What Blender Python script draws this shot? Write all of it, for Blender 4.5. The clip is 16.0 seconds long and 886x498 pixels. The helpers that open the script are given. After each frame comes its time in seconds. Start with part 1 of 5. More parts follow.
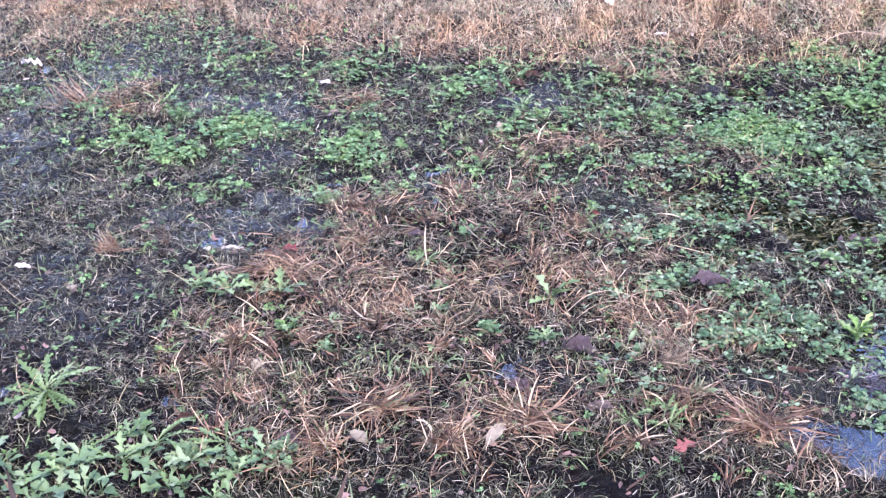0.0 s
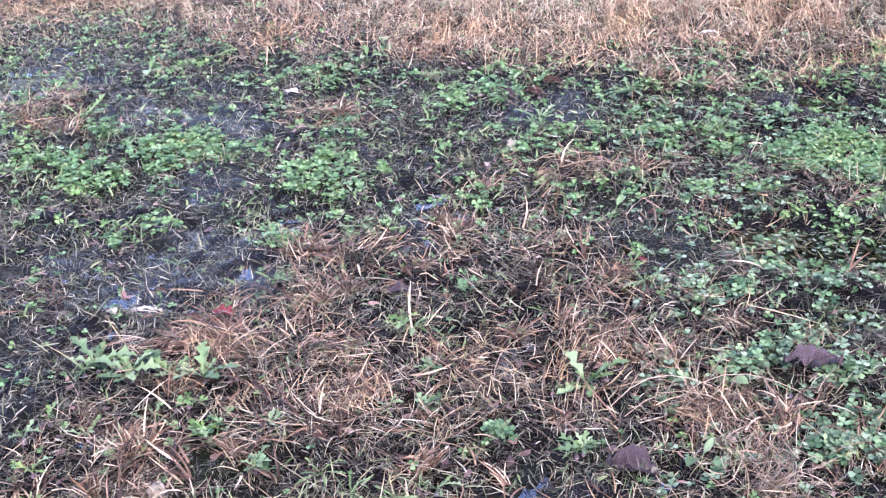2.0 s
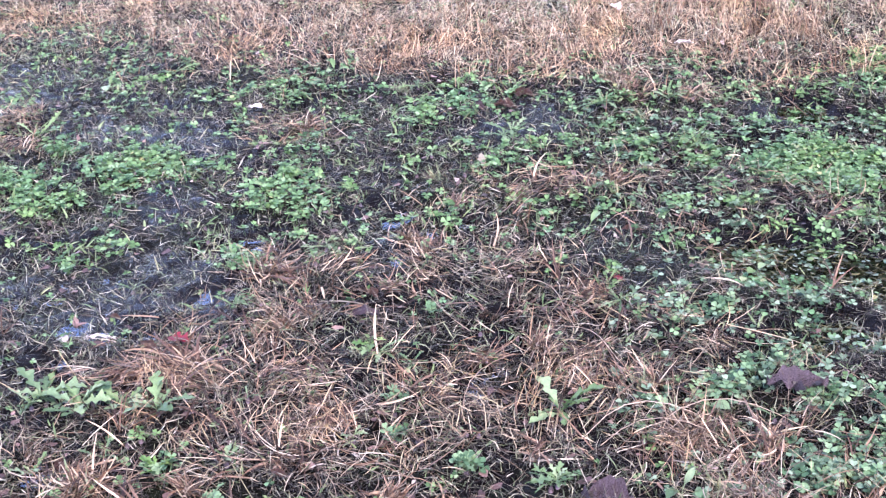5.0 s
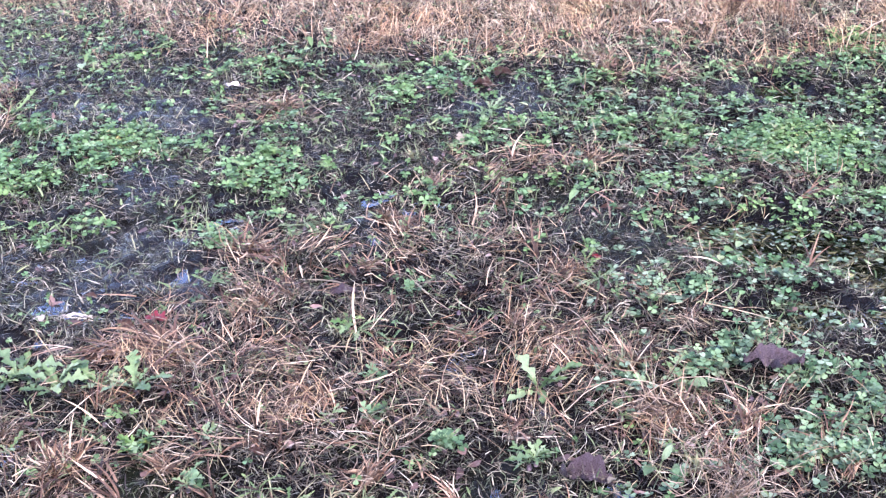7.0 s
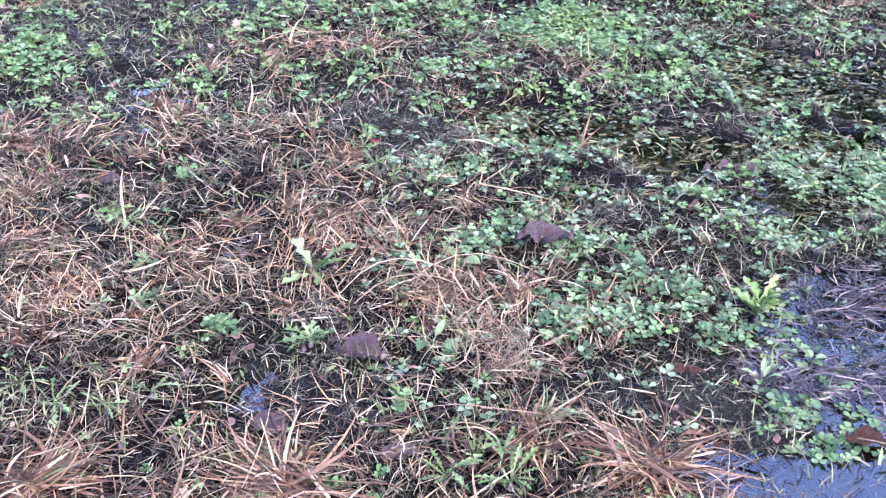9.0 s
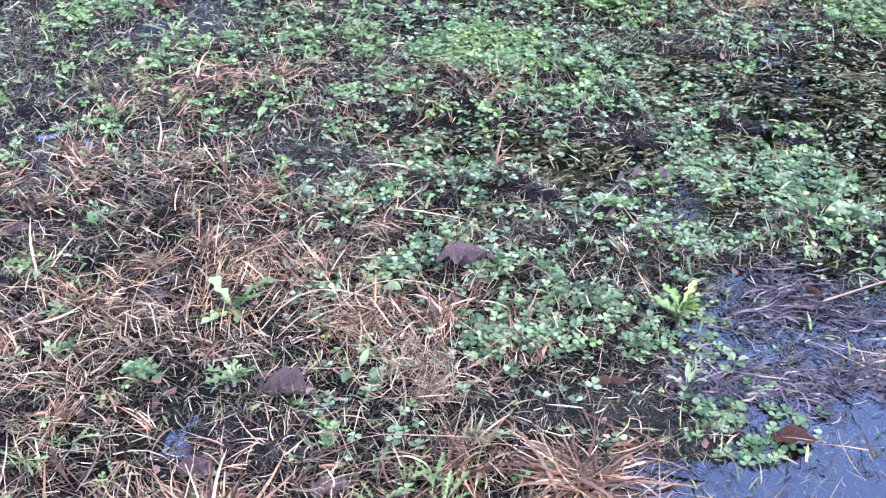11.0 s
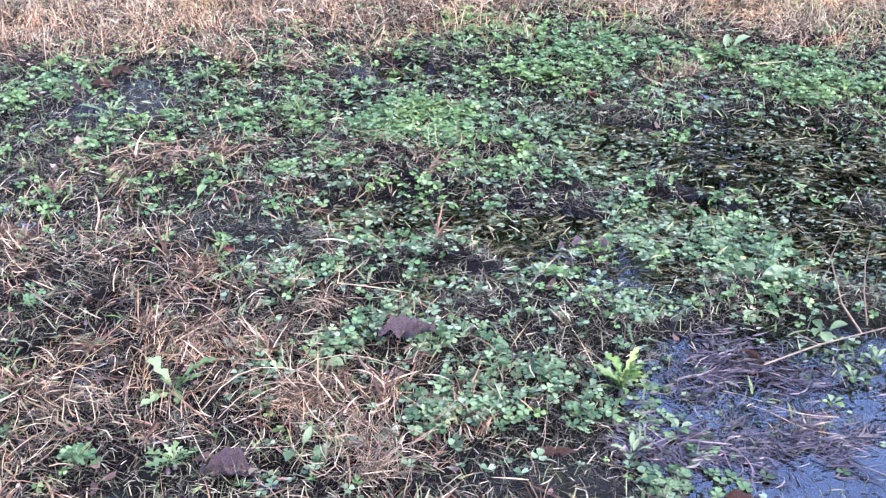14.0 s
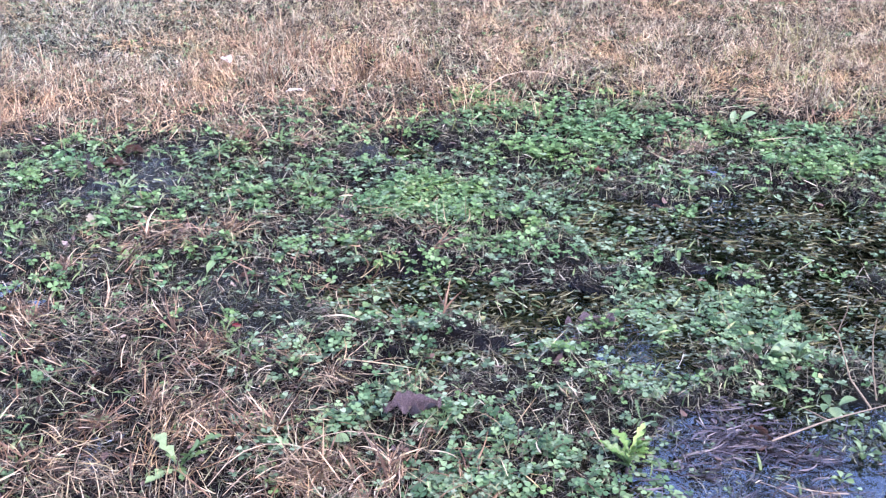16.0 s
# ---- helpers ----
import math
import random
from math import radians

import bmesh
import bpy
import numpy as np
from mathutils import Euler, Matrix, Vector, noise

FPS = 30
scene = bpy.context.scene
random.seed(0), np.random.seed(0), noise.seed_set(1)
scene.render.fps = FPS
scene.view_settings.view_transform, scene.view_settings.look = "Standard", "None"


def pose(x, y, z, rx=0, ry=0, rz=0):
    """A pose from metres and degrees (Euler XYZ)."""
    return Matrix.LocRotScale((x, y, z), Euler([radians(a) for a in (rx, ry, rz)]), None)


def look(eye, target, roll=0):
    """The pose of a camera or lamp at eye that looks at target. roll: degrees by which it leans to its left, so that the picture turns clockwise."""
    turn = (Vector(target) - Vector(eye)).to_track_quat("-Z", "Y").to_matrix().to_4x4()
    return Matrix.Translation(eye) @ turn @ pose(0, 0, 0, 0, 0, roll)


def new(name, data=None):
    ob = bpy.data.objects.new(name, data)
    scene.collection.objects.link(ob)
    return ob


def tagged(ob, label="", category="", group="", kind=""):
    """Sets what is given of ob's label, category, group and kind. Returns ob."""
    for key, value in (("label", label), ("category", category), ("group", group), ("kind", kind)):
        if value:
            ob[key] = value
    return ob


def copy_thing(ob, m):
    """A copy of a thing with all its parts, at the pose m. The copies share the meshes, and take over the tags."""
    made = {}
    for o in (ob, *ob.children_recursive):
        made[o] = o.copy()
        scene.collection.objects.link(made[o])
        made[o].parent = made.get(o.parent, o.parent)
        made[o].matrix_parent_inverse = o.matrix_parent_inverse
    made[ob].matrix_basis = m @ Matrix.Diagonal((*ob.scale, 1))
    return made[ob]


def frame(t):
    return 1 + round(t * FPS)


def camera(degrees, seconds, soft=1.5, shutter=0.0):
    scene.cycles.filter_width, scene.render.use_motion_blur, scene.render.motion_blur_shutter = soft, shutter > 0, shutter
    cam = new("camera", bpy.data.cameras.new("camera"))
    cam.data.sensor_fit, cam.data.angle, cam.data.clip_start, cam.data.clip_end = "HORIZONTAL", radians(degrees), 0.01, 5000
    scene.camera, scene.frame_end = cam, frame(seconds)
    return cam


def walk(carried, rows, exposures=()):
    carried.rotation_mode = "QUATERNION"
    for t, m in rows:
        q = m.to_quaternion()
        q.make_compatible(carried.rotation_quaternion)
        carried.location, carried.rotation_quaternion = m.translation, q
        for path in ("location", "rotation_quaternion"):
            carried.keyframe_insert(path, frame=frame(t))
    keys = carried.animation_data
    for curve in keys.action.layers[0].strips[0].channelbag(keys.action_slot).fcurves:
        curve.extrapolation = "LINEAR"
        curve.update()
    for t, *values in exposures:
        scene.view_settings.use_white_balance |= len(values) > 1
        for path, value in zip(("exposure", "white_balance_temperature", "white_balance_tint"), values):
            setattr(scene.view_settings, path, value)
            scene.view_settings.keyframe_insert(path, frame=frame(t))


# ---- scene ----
# ---------------------------------------------------------------- camera
cam = camera(40.20, 16.0, soft=1.32)


def view(x, y, z, pitch, yaw, roll):
    p, w = radians(pitch), radians(yaw)
    ahead = Vector((-math.sin(w) * math.cos(p), math.cos(w) * math.cos(p), math.sin(p)))
    eye = Vector((x, y, z))
    return look(eye, eye + ahead, roll)


# seconds, place, pitch, yaw, roll
ROWS = [
    (0, 0.001, -1.089, 1.851, -28.69, 5.75, -1.23),
    (0.5, -0.030, -0.550, 1.598, -28.45, 6.12, -1.42),
    (1, -0.044, -0.403, 1.545, -27.74, 6.03, -1.43),
    (1.5, -0.069, -0.168, 1.442, -27.49, 6.09, -1.45),
    (2, -0.055, -0.130, 1.417, -27.40, 6.18, -1.60),
    (2.5, -0.056, -0.071, 1.395, -27.55, 6.18, -1.74),
    (3, -0.058, -0.016, 1.374, -27.18, 6.23, -2.08),
    (5.5, -0.038, -0.010, 1.377, -26.84, 4.65, -1.61),
    (6, -0.039, -0.007, 1.369, -27.18, 4.31, -1.47),
    (6.5, -0.040, -0.009, 1.366, -27.55, 4.08, -1.27),
    (7, -0.041, -0.011, 1.371, -27.78, 3.90, -1.25),
    (7.5, -0.033, -0.003, 1.363, -27.98, 3.83, -1.32),
    (8, -0.026, -0.006, 1.354, -28.31, 3.46, -1.20),
    (8.2, -0.023, -0.005, 1.345, -28.89, 1.79, -0.53),
    (8.5, -0.016, -0.007, 1.334, -30.16, -2.08, 1.57),
    (8.7, -0.003, -0.011, 1.328, -31.51, -4.23, 2.50),
    (9, 0.017, -0.018, 1.320, -32.09, -6.89, 2.83),
    (9.2, 0.022, -0.011, 1.310, -32.32, -7.06, 2.26),
    (11.3, 0.053, -0.003, 1.341, -30.50, -11.91, 1.02),
    (11.5, 0.061, -0.005, 1.349, -29.85, -12.81, 1.19),
    (12, 0.061, -0.006, 1.350, -28.55, -13.43, 1.25),
    (12.5, 0.062, 0.005, 1.341, -27.54, -13.68, 1.16),
    (13, 0.063, 0.007, 1.338, -27.71, -13.71, 1.17),
    (13.5, 0.068, 0.005, 1.336, -27.82, -13.72, 1.13),
    (14, 0.052, -0.003, 1.335, -27.83, -13.57, 0.90),
    (14.3, 0.044, -0.008, 1.340, -27.22, -12.58, 0.49),
    (14.5, 0.038, -0.010, 1.343, -27.23, -11.73, 0.02),
    (15, 0.050, -0.014, 1.348, -27.10, -11.69, -0.02),
    (15.2, 0.057, -0.014, 1.342, -26.34, -11.80, 0.07),
    (15.5, 0.067, -0.016, 1.335, -25.00, -12.41, 0.28),
    (16, 0.068, -0.016, 1.339, -24.24, -12.73, 0.38),
]
walk(cam, [(r[0], view(*r[1:])) for r in ROWS], exposures=[(0.0, 3.02, 6410, 37), (8.0, 3.09, 6410, 38), (9.0, 3.23, 6360, 37), (11.5, 3.16, 6370, 34), (14.5, 3.06, 6375, 33), (16.0, 2.97, 6370, 34)])

# ---------------------------------------------------------------- daylight: overcast, high and soft
world = bpy.data.worlds.new("overcast_sky")
scene.world = world
world.use_nodes = True
wn = world.node_tree
wn.nodes.clear()
sky = wn.nodes.new("ShaderNodeTexSky")
sky.sky_type = "NISHITA"
sky.sun_disc = False
sky.sun_elevation, sky.sun_rotation = radians(48), radians(150)
sky.air_density, sky.dust_density, sky.ozone_density = 1.1, 0.4, 3.0
bg = wn.nodes.new("ShaderNodeBackground")
bg.inputs["Strength"].default_value = 0.15
wout = wn.nodes.new("ShaderNodeOutputWorld")
wn.links.new(sky.outputs[0], bg.inputs["Color"])
wn.links.new(bg.outputs[0], wout.inputs["Surface"])
sun = new("sun", bpy.data.lights.new("sun", "SUN"))
sun.data.energy, sun.data.angle, sun.data.color = 1.5, radians(15), (1.0, 0.94, 0.84)
sun.matrix_world = look((3, -6, 8), (0, 0, 0))

# ---------------------------------------------------------------- helpers


def lattice(ix, iy, seed):
    v = np.sin(ix * 127.1 + iy * 311.7 + seed * 74.7) * 43758.5453
    return v - np.floor(v)


def vnoise(x, y, scale, seed=0):
    """Smooth value noise in 0..1 with cells of the given size."""
    x, y = np.asarray(x, float) / scale, np.asarray(y, float) / scale
    ix, iy = np.floor(x), np.floor(y)
    fx, fy = x - ix, y - iy
    fx, fy = fx * fx * (3 - 2 * fx), fy * fy * (3 - 2 * fy)
    a, b = lattice(ix, iy, seed), lattice(ix + 1, iy, seed)
    c, d = lattice(ix, iy + 1, seed), lattice(ix + 1, iy + 1, seed)
    return (a * (1 - fx) + b * fx) * (1 - fy) + (c * (1 - fx) + d * fx) * fy


def patchy(x, y, spots, seed=0, ragged=0.04):
    """How far a place lies in a set of soft oval patches, 0..1, with ragged edges."""
    wx = x + ragged * (vnoise(x, y, 0.16, seed + 3) - 0.5) * 2 + 0.9 * ragged * (vnoise(x, y, 0.05, seed + 4) - 0.5) * 2
    wy = y + ragged * (vnoise(x, y, 0.16, seed + 5) - 0.5) * 2.6 + 1.1 * ragged * (vnoise(x, y, 0.05, seed + 6) - 0.5) * 2
    out = np.zeros_like(wx)
    for cx, cy, rx, ry, weight in spots:
        r = np.sqrt(((wx - cx) / rx) ** 2 + ((wy - cy) / ry) ** 2)
        s = np.clip((1.32 - r) / 0.55, 0, 1)
        out = np.maximum(out, weight * s * s * (3 - 2 * s))
    return out


def mesh_of(name, verts, faces, smooth=True):
    """A mesh from arrays; faces all have the same number of corners."""
    verts, faces = np.asarray(verts, np.float32), np.asarray(faces, np.int32)
    me = bpy.data.meshes.new(name)
    me.vertices.add(len(verts))
    me.vertices.foreach_set("co", verts.ravel())
    k = faces.shape[1]
    me.loops.add(faces.size)
    me.loops.foreach_set("vertex_index", faces.ravel())
    me.polygons.add(len(faces))
    me.polygons.foreach_set("loop_start", np.arange(0, faces.size, k, dtype=np.int32))
    me.polygons.foreach_set("use_smooth", np.full(len(faces), smooth))
    me.update(calc_edges=True)
    me.validate()
    return me


def piece(name, me, material, parent=None, m=None, label=""):
    if not me.materials:
        me.materials.append(material)
    ob = new(name, me)
    if parent is not None:
        ob.parent = parent
    if m is not None:
        ob.matrix_basis = m
    if label:
        tagged(ob, label)
    return ob


def stem_at(name, x, y, z=None, turn=0.0, size=1.0):
    """An Empty at the foot of a thing."""
    ob = new(name)
    ob.empty_display_size = 0.02
    ob.matrix_basis = pose(x, y, height(x, y) if z is None else z, 0, 0, turn) @ Matrix.Diagonal((size, size, size, 1))
    return ob


# ---------------------------------------------------------------- where what grows: x, y, half widths, thickness
STRAW_NEAR = [
    (-0.65, 2.54, 0.12, 0.09, 0.95), (-0.55, 2.34, 0.06, 0.11, 0.7), (-0.37, 2.36, 0.06, 0.1, 0.55), (-0.88, 2.05, 0.17, 0.07, 1),
    (-0.56, 2.07, 0.15, 0.08, 1), (-0.51, 1.82, 0.15, 0.12, 0.95), (-0.98, 1.79, 0.06, 0.1, 0.8), (-0.15, 2.6, 0.21, 0.13, 0.65),
    (-0.04, 2.43, 0.17, 0.05, 0.9), (0.04, 2.27, 0.13, 0.1, 0.8), (0.12, 2.1, 0.14, 0.07, 0.85), (-0.21, 1.92, 0.14, 0.09, 0.7),
    (0.33, 1.9, 0.15, 0.07, 1), (0.06, 1.87, 0.06, 0.04, 0.9), (-0.62, 2.23, 0.09, 0.07, 0.8), (0.28, 1.76, 0.06, 0.07, 0.85),
    (-0.27, 1.74, 0.1, 0.07, 0.85), (-0.4, 1.86, 0.15, 0.13, 1), (-0.29, 1.66, 0.06, 0.06, 0.8),
]
BLEACH = [
    (-0.46, 1.83, 0.1, 0.12, 0.65), (-0.95, 1.81, 0.07, 0.09, 0.6), (0.27, 1.91, 0.09, 0.06, 0.8), (0.29, 1.76, 0.06, 0.07, 0.85),
    (-0.44, 1.86, 0.11, 0.11, 0.6), (0.33, 1.68, 0.08, 0.08, 0.9), (0.25, 1.89, 0.1, 0.06, 0.7), (-0.1, 2.57, 0.11, 0.1, 0.4),
    (-0.68, 2.05, 0.05, 0.05, 0.4),
]
STRAW_MID = [
    (-0.81, 3.48, 0.12, 0.11, 0.65), (-0.01, 3.09, 0.23, 0.08, 0.8), (-1.6, 3.33, 0.09, 0.09, 0.6), (0.26, 3.84, 0.07, 0.17, 0.5),
    (0.45, 3.81, 0.08, 0.14, 0.5), (-1.72, 3.46, 0.12, 0.19, 0.75), (1.67, 3.46, 0.06, 0.09, 0.5), (0.47, 3.78, 0.08, 0.08, 0.5),
    (0.59, 2.94, 0.13, 0.07, 0.35), (-0.1, 1.44, 0.16, 0.09, 0.5), (-0.41, 1.43, 0.06, 0.07, 0.9), (0.3, 1.48, 0.12, 0.06, 0.7),
    (0.54, 1.41, 0.17, 0.08, 0.45), (-0.89, 1.6, 0.2, 0.22, 0.6), (-0.48, 1.27, 0.26, 0.21, 0.35), (0.6, 1.25, 0.21, 0.13, 0.35),
    (-1.35, 2.29, 0.1, 0.12, 0.7), (-0.83, 1.3, 0.11, 0.08, 0.6), (0.34, 1.49, 0.15, 0.03, 0.6),
]
CLOVER_LEFT = [
    (-1.21, 3.2, 0.13, 0.17, 0.9), (-1.37, 2.92, 0.1, 0.11, 0.8), (-1.5, 3.2, 0.08, 0.13, 0.5), (-1.06, 3.18, 0.16, 0.1, 0.7),
    (-0.72, 2.99, 0.17, 0.17, 0.75), (-1.16, 2.67, 0.07, 0.08, 0.6), (-0.81, 2.69, 0.13, 0.1, 0.5), (-1.35, 2.71, 0.1, 0.07, 0.3),
    (-0.57, 2.66, 0.07, 0.06, 0.7), (-0.34, 3.31, 0.08, 0.11, 0.55), (-0.48, 3.67, 0.13, 0.1, 0.4), (-0.2, 3.89, 0.1, 0.11, 0.4),
    (0.04, 3.41, 0.06, 0.11, 0.5), (-0.33, 2.86, 0.07, 0.07, 0.35), (-0.89, 3.9, 0.14, 0.17, 0.3), (-0.55, 3.29, 0.1, 0.09, 0.5),
    (-1.32, 4.05, 0.06, 0.22, 0.35), (0.28, 2.91, 0.1, 0.07, 0.45), (-1.6, 3.01, 0.15, 0.12, 0.7),
]
CLOVER_RIGHT = [
    (0.75, 3.24, 0.2, 0.18, 1), (1.14, 4.11, 0.14, 0.22, 0.9), (1.45, 3.83, 0.31, 0.21, 0.7), (1.36, 3.55, 0.25, 0.13, 0.75),
    (1.77, 3.56, 0.16, 0.18, 0.6), (2.06, 3.33, 0.21, 0.25, 0.8), (1.77, 4.03, 0.11, 0.1, 0.6), (0.45, 3.33, 0.11, 0.16, 0.6),
    (0.95, 2.92, 0.11, 0.13, 0.7), (0.26, 3.46, 0.12, 0.22, 0.45), (-0.3, 3.28, 0.15, 0.13, 0.4), (-0.37, 3.74, 0.13, 0.18, 0.35),
    (-0.09, 3.39, 0.15, 0.11, 0.55), (0.29, 2.94, 0.1, 0.09, 0.4), (0.55, 3.68, 0.07, 0.11, 0.5), (2.39, 3.1, 0.2, 0.22, 0.7),
    (0.48, 3.34, 0.1, 0.09, 0.5),
]
CLOVER_POOL = [
    (1.15, 2.46, 0.09, 0.16, 1), (1.33, 2.34, 0.12, 0.14, 0.9), (0.89, 2.27, 0.08, 0.06, 0.55), (0.52, 2.7, 0.12, 0.06, 0.4),
    (0.62, 2.39, 0.09, 0.07, 0.6), (0.33, 2.39, 0.09, 0.07, 0.5), (1.01, 2.12, 0.07, 0.06, 0.6), (0.64, 2.19, 0.07, 0.07, 0.35),
    (1.09, 3.2, 0.17, 0.2, 0.6), (1.11, 2.79, 0.07, 0.07, 0.5), (0.54, 1.77, 0.14, 0.07, 0.9), (0.7, 1.86, 0.11, 0.08, 0.7),
    (0.83, 1.78, 0.07, 0.09, 0.9), (0.87, 1.51, 0.07, 0.03, 0.5), (0.36, 2.08, 0.06, 0.07, 0.75), (0.56, 2.05, 0.04, 0.04, 0.8),
    (0.48, 2.18, 0.05, 0.07, 0.5), (1.34, 2.04, 0.08, 0.08, 0.55), (0.8, 1.91, 0.11, 0.07, 0.5),
    (0.90, 1.84, 0.07, 0.06, 0.9), (0.86, 1.70, 0.07, 0.05, 0.8), (1.36, 1.90, 0.07, 0.06, 0.8),
]
OPEN_WATER = [(1.67, 2.82, 0.32, 0.24, 1), (1.62, 2.35, 0.15, 0.22, 0.9), (0.95, 2.47, 0.12, 0.08, 0.7), (0.62, 2.62, 0.14, 0.06, 0.6), (0.95, 1.36, 0.22, 0.07, 0.8), (0.75, 2.50, 0.10, 0.05, 0.8), (1.0, 2.33, 0.08, 0.05, 0.7), (0.8, 2.16, 0.09, 0.04, 0.7), (1.13, 2.22, 0.07, 0.05, 0.7)]
POOL = [
    (1.17, 1.66, 0.36, 0.3, 1), (1.0, 1.35, 0.4, 0.12, 1), (1.67, 2.81, 0.28, 0.26, 1), (1.25, 2.95, 0.16, 0.21, 0.9), (0.6, 2.64, 0.22, 0.14, 0.8), (0.88, 2.47, 0.15, 0.14, 1),
    (1.05, 2.16, 0.1, 0.11, 0.9), (1.56, 2.29, 0.15, 0.23, 1), (0.68, 2.31, 0.19, 0.08, 0.7), (1.99, 2.52, 0.17, 0.39, 1),
    (1.08, 1.87, 0.12, 0.12, 0.8), (1.06, 1.61, 0.21, 0.1, 0.9), (0.97, 1.41, 0.19, 0.09, 1), (0.82, 1.35, 0.12, 0.09, 1),
    (0.62, 1.37, 0.08, 0.04, 0.6), (0.8, 3.7, 0.09, 0.1, 0.75), (1.26, 2.41, 0.21, 0.18, 0.9),
]
DROWNED_PATCH = [
    (1.08, 1.89, 0.11, 0.13, 1), (1.07, 1.63, 0.22, 0.11, 1), (1.09, 1.92, 0.1, 0.09, 1), (0.61, 1.38, 0.09, 0.06, 0.7),
    (0.91, 1.65, 0.15, 0.15, 0.9), (0.8, 1.52, 0.05, 0.07, 0.5), (0.5, 2.97, 0.11, 0.09, 0.4),
    (1.10, 2.02, 0.10, 0.06, 0.9), (1.29, 1.76, 0.14, 0.10, 0.9), (1.26, 1.62, 0.12, 0.09, 0.8), (0.98, 1.57, 0.10, 0.06, 0.7),
]
SEEP = [
    (-1.03, 2.43, 0.28, 0.19, 0.8), (-1.13, 3.41, 0.18, 0.13, 0.8), (-0.11, 3.57, 0.19, 0.15, 0.9), (-1.41, 3.52, 0.07, 0.1, 0.45),
    (-1.04, 2.94, 0.09, 0.13, 0.8), (-1.83, 3.85, 0.13, 0.29, 0.3), (0.74, 3.66, 0.1, 0.11, 0.8), (0.19, 2.56, 0.08, 0.09, 0.7),
    (-0.4, 2.64, 0.05, 0.12, 0.7), (-1.96, 3.28, 0.2, 0.85, 0.35), (-1.41, 1.93, 0.23, 0.31, 0.3), (0.03, 1.64, 0.14, 0.06, 0.7),
    (-0.02, 1.63, 0.09, 0.07, 0.7), (0.02, 1.61, 0.12, 0.09, 0.6), (0.17, 2.7, 0.13, 0.18, 0.5), (0.26, 2.61, 0.09, 0.1, 0.7),
    (0.21, 2.6, 0.07, 0.1, 0.5), (0.66, 1.56, 0.16, 0.08, 1.0), (0.50, 1.60, 0.14, 0.05, 0.8), (0.42, 1.42, 0.1, 0.05, 0.6),
]
GREEN = [
    (-2.54, 3.69, 0.74, 0.88, 0.45), (-2.18, 4.57, 0.54, 0.51, 0.7), (-1.84, 4.33, 0.39, 0.46, 0.25), (-0.31, 5.25, 0.72, 0.59, 0.5),
    (-1.95, 2.9, 0.47, 0.76, 0.4), (-0.35, 2.14, 0.11, 0.07, 0.9), (1.71, 5.22, 0.28, 0.27, 0.9), (2.07, 3.14, 0.21, 0.26, 0.6),
    (-0.36, 1.61, 0.19, 0.08, 0.9), (0.25, 1.78, 0.2, 0.1, 0.5), (1.15, 3.13, 0.5, 0.27, 0.35),
    (0.07, 4.73, 0.4, 0.41, 0.7), (-0.52, 5.8, 0.79, 0.58, 0.8),
]
LAWN = [
    (-0.43, 5.62, 0.59, 0.61, 1), (0.13, 5.8, 0.4, 0.36, 0.6), (0.07, 4.73, 0.2, 0.23, 0.5), (0.62, 4.62, 0.13, 0.16, 0.5),
    (1.71, 5.22, 0.28, 0.27, 0.5),
]
RUSSET_BAND = [
    (0.61, 4.71, 0.43, 0.38, 1), (0.88, 4.42, 0.26, 0.31, 0.8), (0.27, 4.39, 0.25, 0.29, 0.5), (1.14, 4.3, 0.26, 0.22, 0.6),
    (0.28, 4.26, 0.25, 0.2, 0.6), (-0.17, 4.27, 0.3, 0.27, 0.4), (-0.51, 4.33, 0.42, 0.28, 0.35), (-0.82, 4.47, 0.8, 0.45, 0.3),
]
YELLOW_BAND = [
    (2.6, 4.25, 0.25, 0.52, 1), (1.74, 4.26, 0.28, 0.23, 0.6), (2.34, 4.38, 0.23, 0.35, 0.4), (1.35, 4.49, 0.22, 0.25, 0.4),
    (1.17, 4.26, 0.12, 0.28, 0.6), (0.82, 5.23, 0.38, 0.41, 0.3),
]
WATER_Z = -0.010


def relief(x, y):
    """The height of the ground."""
    x, y = np.asarray(x, float), np.asarray(y, float)
    z = 0.020 * (vnoise(x, y, 0.55, 11) - 0.5) + 0.014 * (vnoise(x, y, 0.16, 12) - 0.5)
    clod = 0.5 + vnoise(x, y, 0.3, 15)
    z = z + clod * (0.016 * (vnoise(x, y, 0.055, 13) - 0.5) + 0.013 * (vnoise(x, y, 0.026, 14) - 0.5))
    pool = patchy(x, y, POOL, 21, 0.03)
    seep = patchy(x, y, SEEP, 22, 0.03)
    z = z + 0.006 - 0.043 * pool - 0.02 * patchy(x, y, OPEN_WATER, 47, 0.03) - 0.0075 * seep * np.where(y > 3.0, 0.3, 1)
    far = np.clip((y - 4.2) / 2.0, 0, 1)
    return z + 0.03 * far * far


def height(x, y):
    return float(relief(np.array([x]), np.array([y]))[0])


def footing(x, y):
    """The ground, or the water's face where it stands over the ground."""
    return max(height(x, y), WATER_Z)


# ---------------------------------------------------------------- materials


def material(name):
    m = bpy.data.materials.new(name)
    m.use_nodes = True
    nt = m.node_tree
    bsdf = nt.nodes["Principled BSDF"]
    return m, nt, bsdf


